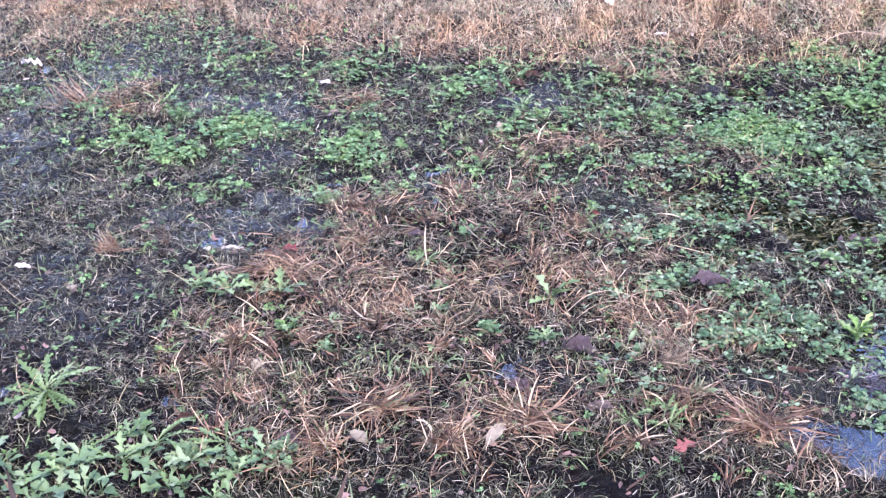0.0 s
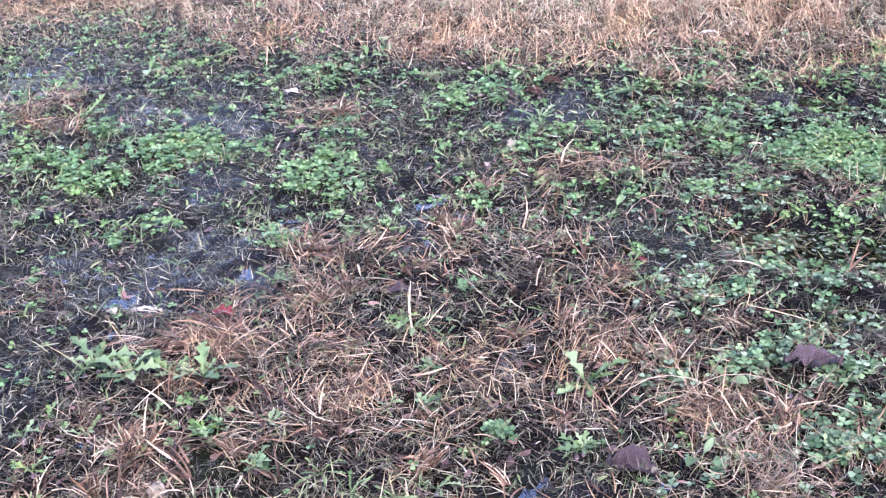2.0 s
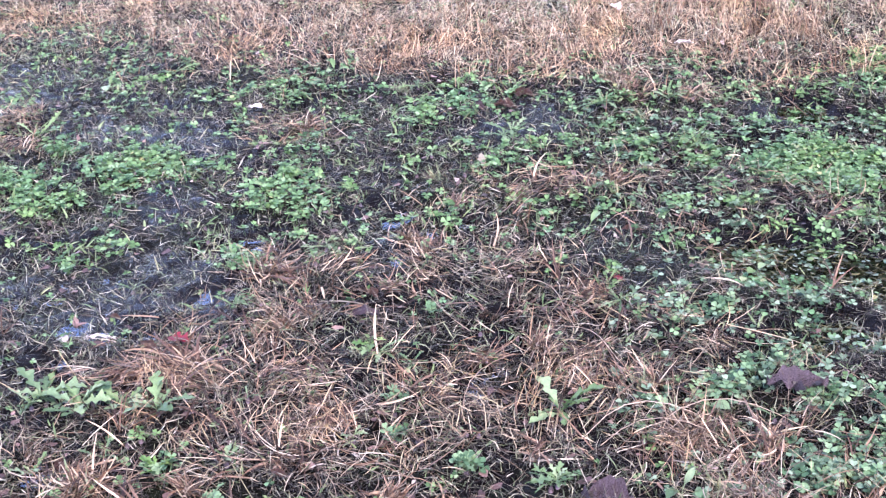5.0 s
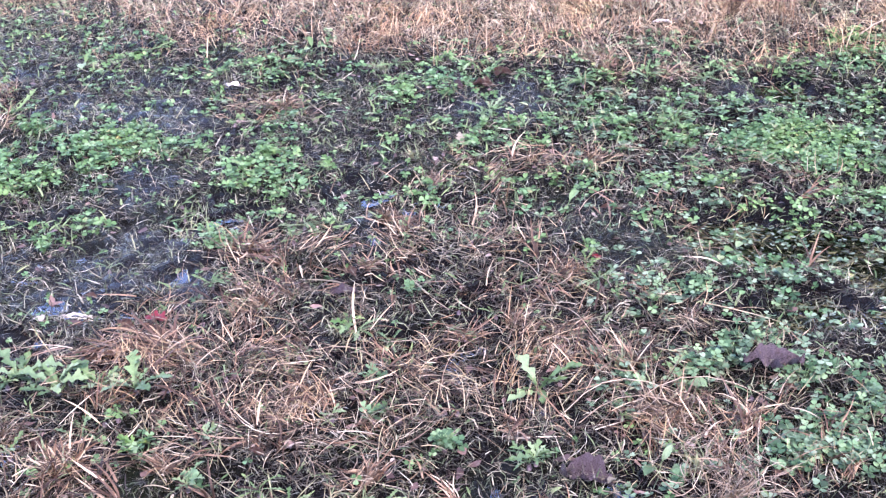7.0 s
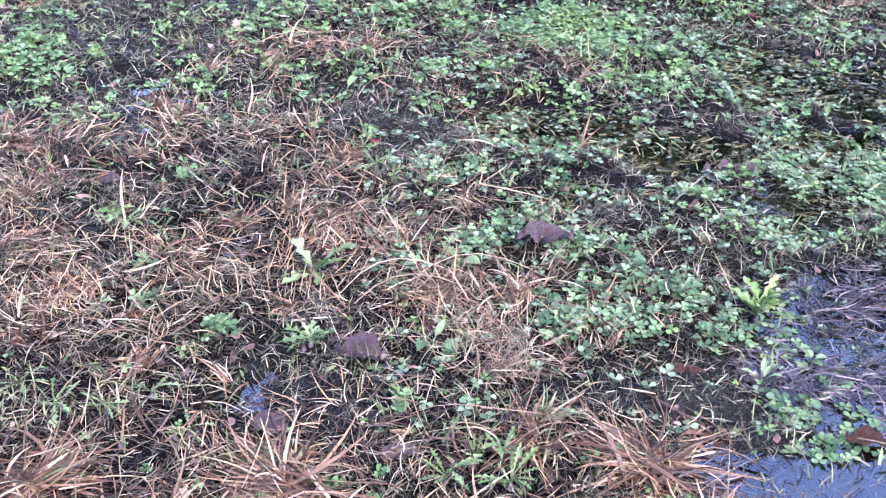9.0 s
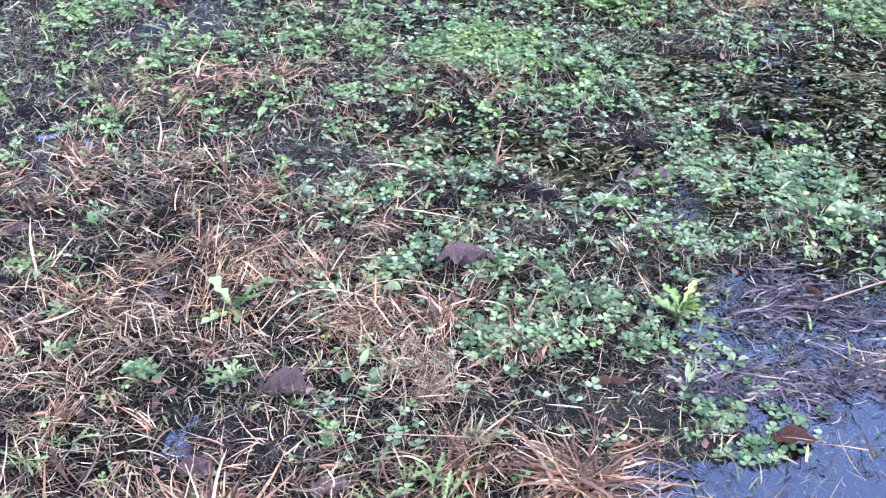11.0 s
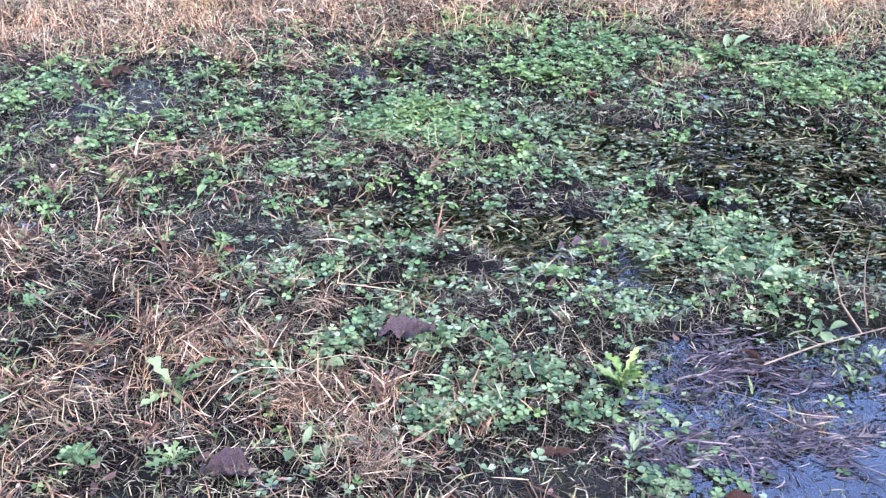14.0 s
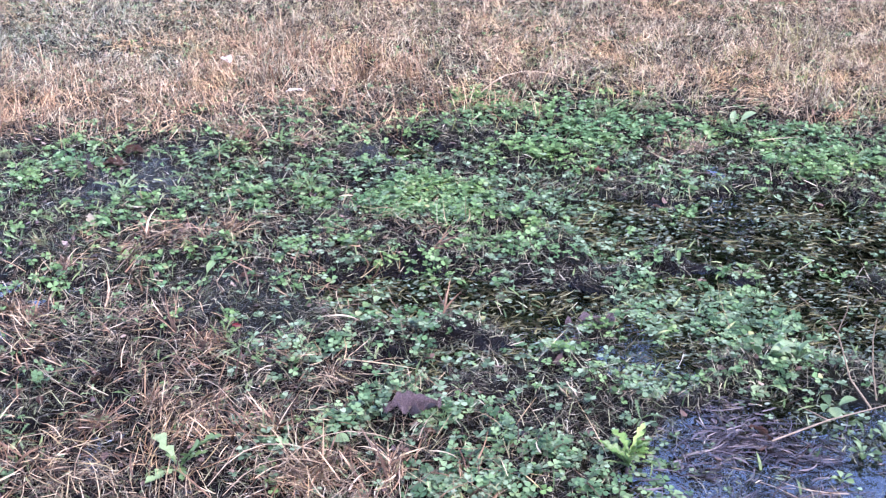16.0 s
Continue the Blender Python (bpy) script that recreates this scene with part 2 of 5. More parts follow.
def ramp_of(nt, stops, source):
    r = nt.nodes.new("ShaderNodeValToRGB")
    while len(r.color_ramp.elements) < len(stops):
        r.color_ramp.elements.new(0.5)
    for e, (at, c) in zip(r.color_ramp.elements, stops):
        e.position, e.color = at, (*c, 1)
    nt.links.new(source, r.inputs["Fac"])
    return r.outputs["Color"]


def noise_of(nt, scale, detail=4.0, rough=0.6, distortion=0.0):
    tc = nt.nodes.new("ShaderNodeTexCoord")
    n = nt.nodes.new("ShaderNodeTexNoise")
    n.inputs["Scale"].default_value, n.inputs["Detail"].default_value = scale, detail
    n.inputs["Roughness"].default_value, n.inputs["Distortion"].default_value = rough, distortion
    nt.links.new(tc.outputs["Object"], n.inputs["Vector"])
    return n.outputs["Fac"]


def mixed(nt, fac, a, b, blend="MIX"):
    m = nt.nodes.new("ShaderNodeMix")
    m.data_type, m.blend_type = "RGBA", blend
    for sock, v in ((m.inputs[0], fac), (m.inputs[6], a), (m.inputs[7], b)):
        if isinstance(v, (int, float)):
            sock.default_value = v
        elif isinstance(v, tuple):
            sock.default_value = (*v, 1)
        else:
            nt.links.new(v, sock)
    return m.outputs[2]


def bumped(nt, bsdf, fac, strength, distance):
    b = nt.nodes.new("ShaderNodeBump")
    b.inputs["Strength"].default_value, b.inputs["Distance"].default_value = strength, distance
    nt.links.new(fac, b.inputs["Height"])
    nt.links.new(b.outputs[0], bsdf.inputs["Normal"])


def mud_material():
    m, nt, b = material("wet_mud")
    big, mid, fine = noise_of(nt, 2.2, 5), noise_of(nt, 38, 6, 0.72, 0.3), noise_of(nt, 150, 6, 0.78)
    base = ramp_of(nt, [(0.25, (0.004, 0.0033, 0.0035)), (0.5, (0.010, 0.0084, 0.0088)), (0.8, (0.034, 0.029, 0.029))], mid)
    grit = ramp_of(nt, [(0.35, (0.35, 0.35, 0.36)), (0.62, (1.0, 1.0, 1.0)), (0.8, (1.9, 1.8, 1.7))], fine)
    col = mixed(nt, 1.0, base, grit, "MULTIPLY")
    moss = ramp_of(nt, [(0.5, (0, 0, 0)), (0.68, (0.55, 0.55, 0.55))], big)
    col = mixed(nt, moss, col, (0.016, 0.022, 0.010))
    nt.links.new(col, b.inputs["Base Color"])
    ro = ramp_of(nt, [(0.3, (0.03, 0.03, 0.03)), (0.55, (0.09, 0.09, 0.09)), (0.75, (0.35, 0.35, 0.35))], mid)
    nt.links.new(ro, b.inputs["Roughness"])
    wet = nt.nodes.new("ShaderNodeAttribute")
    wet.attribute_name = "wet"
    gloss = nt.nodes.new("ShaderNodeMath")
    gloss.operation = "MULTIPLY_ADD"
    gloss.inputs[1].default_value, gloss.inputs[2].default_value = 0.42, 0.05
    nt.links.new(wet.outputs["Fac"], gloss.inputs[0])
    nt.links.new(gloss.outputs[0], b.inputs["Specular IOR Level"])
    bumped(nt, b, mixed(nt, 0.45, mid, fine), 1.0, 0.040)
    return m


def water_material():
    m, nt, _ = material("puddle_water")
    nt.nodes.clear()
    out = nt.nodes.new("ShaderNodeOutputMaterial")
    clear = nt.nodes.new("ShaderNodeBsdfTransparent")
    clear.inputs["Color"].default_value = (0.80, 0.74, 0.62, 1)
    gloss = nt.nodes.new("ShaderNodeBsdfGlossy")
    gloss.inputs["Roughness"].default_value = 0.02
    gloss.inputs["Color"].default_value = (0.95, 0.97, 1, 1)
    fr = nt.nodes.new("ShaderNodeFresnel")
    fr.inputs["IOR"].default_value = 1.95
    mix = nt.nodes.new("ShaderNodeMixShader")
    n = noise_of(nt, 24, 3)
    bump = nt.nodes.new("ShaderNodeBump")
    bump.inputs["Strength"].default_value, bump.inputs["Distance"].default_value = 0.12, 0.006
    nt.links.new(n, bump.inputs["Height"])
    nt.links.new(bump.outputs[0], gloss.inputs["Normal"])
    nt.links.new(fr.outputs[0], mix.inputs[0])
    nt.links.new(clear.outputs[0], mix.inputs[1])
    nt.links.new(gloss.outputs[0], mix.inputs[2])
    nt.links.new(mix.outputs[0], out.inputs["Surface"])
    return m


def leafy(name, stops, rough=0.42, spots=0.35, island=True, scale=90, through_light=0.25, drift=None, wet=0.0, crease=0.0, shine=0.3):
    """Leaf matter: every leaf or blade its own tone, blotched and finely grained."""
    m, nt, b = material(name)
    if island:
        src = nt.nodes.new("ShaderNodeNewGeometry").outputs["Random Per Island"]
    else:
        src = nt.nodes.new("ShaderNodeObjectInfo").outputs["Random"]
    tone = ramp_of(nt, stops, src)
    blot = ramp_of(nt, [(0.3, (1 - spots, 1 - spots, 1 - spots)), (0.7, (1 + spots * 0.6, 1 + spots * 0.6, 1 + spots * 0.5))], noise_of(nt, scale, 4))
    col = mixed(nt, 1.0, tone, blot, "MULTIPLY")
    if drift:
        shade = ramp_of(nt, [(0.36, drift[0]), (0.5, (1.0, 1.0, 1.0)), (0.64, drift[1])], noise_of(nt, 3.1, 3))
        col = mixed(nt, 1.0, col, shade, "MULTIPLY")
    nt.links.new(col, b.inputs["Base Color"])
    b.inputs["Roughness"].default_value = rough
    b.inputs["Specular IOR Level"].default_value = shine
    b.inputs["Coat Weight"].default_value, b.inputs["Coat Roughness"].default_value = wet, 0.34
    if crease:
        bumped(nt, b, noise_of(nt, scale * 1.6, 3, 0.6, 0.5), 1.0, crease)
    else:
        bumped(nt, b, noise_of(nt, scale * 3, 3), 0.35, 0.002)
    if through_light:
        tr = nt.nodes.new("ShaderNodeBsdfTranslucent")
        nt.links.new(col, tr.inputs["Color"])
        mx = nt.nodes.new("ShaderNodeMixShader")
        mx.inputs[0].default_value = through_light
        nt.links.new(b.outputs[0], mx.inputs[1])
        nt.links.new(tr.outputs[0], mx.inputs[2])
        nt.links.new(mx.outputs[0], nt.nodes["Material Output"].inputs["Surface"])
    return m


MUD = mud_material()
WATER = water_material()
STRAW = leafy("dead_grass", [(0.0, (0.011, 0.006, 0.004)), (0.38, (0.037, 0.021, 0.014)), (0.52, (0.107, 0.066, 0.04)), (0.7, (0.2, 0.134, 0.083)), (0.79, (0.186, 0.16, 0.085)), (0.93, (0.372, 0.285, 0.187)), (1.0, (0.483, 0.401, 0.288))], 0.5, 0.35, scale=60, through_light=0.1, drift=((0.86, 0.9, 0.9), (1.15, 0.98, 0.85)), shine=0.2)
RUSSET = leafy("russet_grass", [(0.0, (0.016, 0.008, 0.005)), (0.35, (0.05, 0.027, 0.017)), (0.62, (0.135, 0.078, 0.048)), (0.82, (0.235, 0.148, 0.092)), (0.94, (0.40, 0.29, 0.19)), (1.0, (0.52, 0.43, 0.31))], 0.45, 0.35, scale=60, through_light=0.12, shine=0.2)
STRAW_LITTER = leafy("straw_litter", [(0.0, (0.010, 0.008, 0.006)), (0.45, (0.045, 0.036, 0.027)), (0.7, (0.10, 0.082, 0.058)), (0.88, (0.16, 0.15, 0.10)), (0.97, (0.31, 0.265, 0.195)), (1.0, (0.46, 0.41, 0.32))], 0.5, 0.35, scale=60, through_light=0.1, shine=0.2)
RUSSET_BLADE = leafy("russet_blade", [(0.0, (0.021, 0.01, 0.006)), (0.35, (0.071, 0.038, 0.022)), (0.65, (0.138, 0.078, 0.044)), (0.88, (0.237, 0.155, 0.09)), (1.0, (0.399, 0.32, 0.209))], 0.45, 0.4, island=False, scale=60, through_light=0.12)
PALE = leafy("bleached_grass", [(0.0, (0.054, 0.038, 0.026)), (0.35, (0.149, 0.108, 0.074)), (0.8, (0.279, 0.221, 0.157)), (1.0, (0.45, 0.387, 0.29))], 0.55, 0.25, scale=60, through_light=0.12, shine=0.2)
SPROUT = leafy("fine_grass", [(0.0, (0.018, 0.022, 0.013)), (0.4, (0.050, 0.064, 0.034)), (0.7, (0.12, 0.145, 0.075)), (0.9, (0.26, 0.255, 0.165)), (1.0, (0.44, 0.39, 0.28))], 0.45, 0.3, scale=80, through_light=0.15, shine=0.2)
GRASS = leafy("green_grass", [(0.0, (0.057, 0.073, 0.036)), (0.5, (0.119, 0.152, 0.076)), (0.85, (0.222, 0.24, 0.131)), (1.0, (0.374, 0.314, 0.179))], 0.42, 0.3, scale=80)
MEADOW = leafy("dry_meadow_grass", [(0.0, (0.027, 0.016, 0.01)), (0.25, (0.095, 0.059, 0.036)), (0.55, (0.228, 0.149, 0.091)), (0.82, (0.37, 0.265, 0.168)), (0.96, (0.475, 0.381, 0.252)), (1.0, (0.551, 0.474, 0.328))], 0.55, 0.3, scale=60, drift=((0.84, 0.92, 0.95), (1.14, 1.0, 0.85)), through_light=0.15, shine=0.2)
ORANGE = leafy("orange_grass", [(0.0, (0.12, 0.055, 0.028)), (0.5, (0.25, 0.145, 0.082)), (0.85, (0.38, 0.26, 0.16)), (1.0, (0.52, 0.40, 0.25))], 0.5, 0.25, scale=60)
OLIVE = leafy("olive_grass", [(0.0, (0.10, 0.10, 0.04)), (0.5, (0.22, 0.21, 0.085)), (0.85, (0.36, 0.32, 0.15)), (1.0, (0.50, 0.43, 0.27))], 0.5, 0.25, scale=60)
LAWN_GRASS = leafy("grey_green_grass", [(0.0, (0.13, 0.145, 0.09)), (0.5, (0.27, 0.28, 0.19)), (0.85, (0.42, 0.40, 0.31)), (1.0, (0.52, 0.49, 0.40))], 0.5, 0.25, scale=60)
MEADOW_TAN = leafy("tan_meadow_grass", [(0.0, (0.073, 0.05, 0.033)), (0.35, (0.242, 0.187, 0.116)), (0.8, (0.417, 0.346, 0.224)), (1.0, (0.543, 0.48, 0.343))], 0.55, 0.3, scale=60, drift=((0.85, 0.97, 0.95), (1.12, 1.02, 0.8)), through_light=0.15, shine=0.2)
SUNKEN = leafy("sunken_grass", [(0.0, (0.024, 0.022, 0.01)), (0.5, (0.076, 0.07, 0.031)), (0.85, (0.16, 0.153, 0.068)), (1.0, (0.296, 0.297, 0.187))], 0.45, 0.3, shine=0.2)
DROWNED = leafy("drowned_blades", [(0.0, (0.012, 0.01, 0.013)), (0.5, (0.038, 0.031, 0.039)), (0.85, (0.093, 0.075, 0.085)), (1.0, (0.17, 0.136, 0.128))], 0.4, 0.3, wet=0.5)
CLOVER = leafy("clover_green", [(0.0, (0.027, 0.06, 0.022)), (0.4, (0.076, 0.153, 0.057)), (0.75, (0.132, 0.233, 0.094)), (0.95, (0.18, 0.28, 0.133)), (0.99, (0.224, 0.304, 0.163)), (1.0, (0.272, 0.264, 0.112))], 0.5, 0.3, scale=120, through_light=0.33, drift=((0.82, 0.92, 1.0), (1.10, 1.08, 0.88)), shine=0.16)
CLOVER_ONE = leafy("clover_leaf_green", [(0.0, (0.023, 0.058, 0.026)), (0.5, (0.074, 0.148, 0.068)), (1.0, (0.186, 0.279, 0.138))], 0.48, 0.25, island=False, scale=120, shine=0.16)
POOL_LEAF = leafy("wet_clover", [(0.0, (0.021, 0.04, 0.021)), (0.35, (0.062, 0.109, 0.058)), (0.7, (0.114, 0.18, 0.102)), (1.0, (0.205, 0.281, 0.178))], 0.48, 0.25, scale=120, shine=0.16)
WEED = leafy("weed_leaf", [(0.0, (0.048, 0.09, 0.039)), (0.5, (0.093, 0.157, 0.071)), (1.0, (0.19, 0.257, 0.139))], 0.46, 0.35, island=False, scale=70)
WEED_PALE = leafy("pale_weed_leaf", [(0.0, (0.065, 0.119, 0.038)), (0.6, (0.117, 0.189, 0.073)), (1.0, (0.188, 0.258, 0.13))], 0.42, 0.35, island=False, scale=70)
SMALL_WEED = leafy("small_weed_leaf", [(0.0, (0.035, 0.066, 0.026)), (0.5, (0.098, 0.152, 0.062)), (0.9, (0.172, 0.228, 0.101)), (1.0, (0.25, 0.285, 0.134))], 0.48, 0.3, scale=80, shine=0.16)
BRIGHT_WEED = leafy("bright_weed_leaf", [(0.0, (0.050, 0.115, 0.028)), (0.5, (0.105, 0.200, 0.050)), (1.0, (0.21, 0.31, 0.095))], 0.44, 0.35, island=False, scale=70)
RED_LEAF = leafy("red_leaf", [(0.0, (0.12, 0.009, 0.016)), (1.0, (0.18, 0.023, 0.027))], 0.35, 0.4, island=False, scale=60)
FADED_LEAF = leafy("faded_red_leaf", [(0.0, (0.24, 0.07, 0.06)), (1.0, (0.32, 0.12, 0.10))], 0.4, 0.4, island=False, scale=45)
BROWN_LEAF = leafy("brown_leaf", [(0.0, (0.122, 0.087, 0.099)), (1.0, (0.197, 0.145, 0.162))], 0.26, 0.6, island=False, scale=45, crease=0.014)
RUST_LEAF = leafy("rust_leaf", [(0.0, (0.085, 0.040, 0.028)), (1.0, (0.15, 0.075, 0.052))], 0.36, 0.5, island=False, scale=45, crease=0.014)
PALE_LEAF = leafy("pale_leaf", [(0.0, (0.155, 0.132, 0.095)), (1.0, (0.24, 0.21, 0.155))], 0.5, 0.3, island=False, scale=45)
WHITE_LEAF = leafy("bleached_leaf", [(0.0, (0.42, 0.37, 0.34)), (1.0, (0.58, 0.53, 0.49))], 0.5, 0.2, island=False, scale=45)
TWIG = leafy("twig_bark", [(0.0, (0.12, 0.090, 0.065)), (1.0, (0.17, 0.13, 0.095))], 0.55, 0.4, island=False, scale=120, through_light=0)
BLACK_STICK = leafy("wet_black_bark", [(0.0, (0.012, 0.010, 0.010)), (1.0, (0.02, 0.016, 0.014))], 0.3, 0.3, island=False, scale=90, through_light=0)
BARK = leafy("tree_bark", [(0.0, (0.06, 0.05, 0.04)), (1.0, (0.09, 0.075, 0.06))], 0.8, 0.4, island=False, scale=8, through_light=0)
CROWN = leafy("tree_leaves", [(0.0, (0.02, 0.04, 0.015)), (1.0, (0.05, 0.075, 0.025))], 0.6, 0.3, scale=5, through_light=0.1)

# ---------------------------------------------------------------- ground and water


def wetness(x, y):
    return np.maximum(patchy(x, y, POOL, 21, 0.03), patchy(x, y, SEEP, 22, 0.03))


def ground_sheet():
    """One sheet: fine where the camera looks, coarse out to the horizon."""
    fx = np.concatenate([np.arange(-4.2, -2.4, 0.03), np.arange(-2.4, 2.7, 0.0145), np.arange(2.7, 4.4, 0.03)])
    fy = np.concatenate([np.arange(0.7, 1.05, 0.03), np.arange(1.05, 4.4, 0.0150), np.arange(4.4, 7.2, 0.03)])
    outer = np.geomspace(0.6, 1500, 22)
    xs = np.concatenate([fx[0] - outer[::-1], fx, fx[-1] + outer])
    ys = np.concatenate([fy[0] - outer[::-1], fy, fy[-1] + outer])
    gx, gy = np.meshgrid(xs, ys)
    gz = relief(gx.ravel(), gy.ravel())
    n, k = len(ys), len(xs)
    i = np.arange(n * k).reshape(n, k)
    faces = np.stack([i[:-1, :-1], i[:-1, 1:], i[1:, 1:], i[1:, :-1]], -1).reshape(-1, 4)
    me = mesh_of("ground", np.stack([gx.ravel(), gy.ravel(), gz], -1), faces)
    wet = me.attributes.new("wet", "FLOAT", "POINT")
    wet.data.foreach_set("value", wetness(gx.ravel(), gy.ravel()).astype(np.float32))
    return tagged(piece("ground", me, MUD), "dark wet muddy meadow ground with hollows", "ground", kind="structure")


ground_sheet()


def water_sheet():
    xs, ys = np.linspace(-4.2, 4.2, 40), np.linspace(0.8, 5.2, 30)
    gx, gy = np.meshgrid(xs, ys)
    i = np.arange(gx.size).reshape(gx.shape)
    faces = np.stack([i[:-1, :-1], i[:-1, 1:], i[1:, 1:], i[1:, :-1]], -1).reshape(-1, 4)
    me = mesh_of("water", np.stack([gx.ravel(), gy.ravel(), np.full(gx.size, WATER_Z)], -1), faces)
    return tagged(piece("water", me, WATER), "shallow clear rainwater standing in the meadow", "water", kind="structure")


water_sheet()

# ---------------------------------------------------------------- blades and leaves in bulk


def blades(rng, x, y, z, length, width, lean, curl, turn=None, seg=4, sway=0.5):
    """Curved tapering blades, all arrays of one length. lean: angle from upright at the foot; curl: how much more it leans at the tip."""
    n = len(x)
    turn = rng.uniform(0, 2 * np.pi, n) if turn is None else turn
    bend = rng.normal(0, sway, n)
    pts = np.zeros((n, seg + 1, 3))
    pts[:, 0] = np.stack([x, y, z], -1)
    for k in range(seg):
        s = (k + 0.5) / seg
        a, d = lean + curl * s, turn + bend * s
        step = np.stack([np.sin(a) * np.cos(d), np.sin(a) * np.sin(d), np.cos(a)], -1) * (length / seg)[:, None]
        pts[:, k + 1] = pts[:, k] + step
    face = turn + np.pi / 2 + rng.normal(0, 0.35, n)
    roll = rng.normal(0, 0.5, n)
    side = np.stack([np.cos(face) * np.cos(roll), np.sin(face) * np.cos(roll), np.sin(roll)], -1)
    taper = np.array([0.7, 1.0, 0.9, 0.6, 0.12]) if seg == 4 else np.interp(np.linspace(0, 1, seg + 1), [0, 0.3, 0.7, 1], [0.75, 1, 0.75, 0.12])
    off = side[:, None] * (width[:, None] * taper / 2)[..., None]
    verts = np.stack([pts - off, pts + off], 2).reshape(-1, 3)
    base = (np.arange(n) * (seg + 1) * 2)[:, None, None]
    one = np.array([[2 * k, 2 * k + 1, 2 * k + 3, 2 * k + 2] for k in range(seg)])
    return verts, (base + one).reshape(-1, 4)


def scatter(rng, per_m2, field, x0=-4.1, x1=4.2, y0=0.9, y1=6.9):
    n = int(per_m2 * (x1 - x0) * (y1 - y0))
    x, y = rng.uniform(x0, x1, n), rng.uniform(y0, y1, n)
    keep = (np.abs(x - 0.05 * y) + 0.2 * (vnoise(x, y, 0.5, 68) - 0.5) < 0.82 + 0.62 * y) & (rng.uniform(0, 1, n) < field(x, y))
    return x[keep], y[keep]


def joined(sets):
    verts, faces, base = [], [], 0
    for v, f in sets:
        verts.append(v), faces.append(f + base)
        base += len(v)
    return np.concatenate(verts), np.concatenate(faces)


def straw_field(x, y):
    thin = 0.55 * patchy(x, y, [(-0.2, 1.95, 0.75, 0.7, 1), (-0.1, 1.3, 0.9, 0.3, 0.3), (0.2, 2.9, 0.5, 0.35, 0.45)], 30, 0.12) * (1 - 0.6 * patchy(x, y, SEEP, 22, 0.03))
    thin = thin * np.clip(vnoise(x, y, 0.13, 29) * 2.2 - 0.35, 0.1, 1)
    return np.maximum(np.maximum(patchy(x, y, STRAW_NEAR, 31), patchy(x, y, STRAW_MID, 32)), thin)


def far_field(x, y):
    """The dry meadow beyond the wet ground, 0..1 across its ragged edge."""
    edge = np.interp(x, (-4.0, -2.4, -1.9, -1.45, -0.7, -0.1, 0.5, 1.0, 1.5, 1.9, 2.35, 4.0), (3.6, 4.1, 4.68, 4.3, 4.08, 3.96, 4.05, 4.22, 4.16, 3.9, 3.7, 3.5))
    edge = edge + 0.30 * (vnoise(x, y, 0.25, 33) - 0.5) + 0.25 * (vnoise(x, y, 0.07, 39) - 0.5)
    return np.clip((y - edge + 0.26) / 0.5, 0, 1)


def clover_field(x, y):
    open_mud = 1 - 0.75 * patchy(x, y, SEEP, 22, 0.03)
    thin = (0.13 + 0.06 * np.clip((x - 0.1) / 0.5, 0, 1)) * np.clip((y - 2.35 + 0.5 * np.clip(x, -0.6, 1.2)) / 0.5, 0, 1) * open_mud
    return np.maximum(np.maximum(patchy(x, y, CLOVER_LEFT, 41), patchy(x, y, CLOVER_RIGHT, 42)), thin) * (1 - 0.85 * far_field(x, y))


def lying(rng, x, y, lo, hi, wide, lean0=0.9, spread=0.35, lift=0.012, seg=4, combed=1.4):
    """Blades lying on the ground, combed by tufts."""
    n = len(x)
    comb = 4 * np.pi * vnoise(x, y, 0.17, 71) + rng.normal(0, combed, n)
    z = np.maximum(relief(x, y), WATER_Z - 0.004) + rng.uniform(0, lift, n)
    return blades(rng, x, y, z, rng.uniform(lo, hi, n), rng.uniform(0.4, 1.4, n) * wide, np.clip(rng.normal(lean0, spread, n), lean0 - 0.5, 1.6), rng.uniform(-0.5, 0.9, n), comb, seg=seg, sway=0.7)


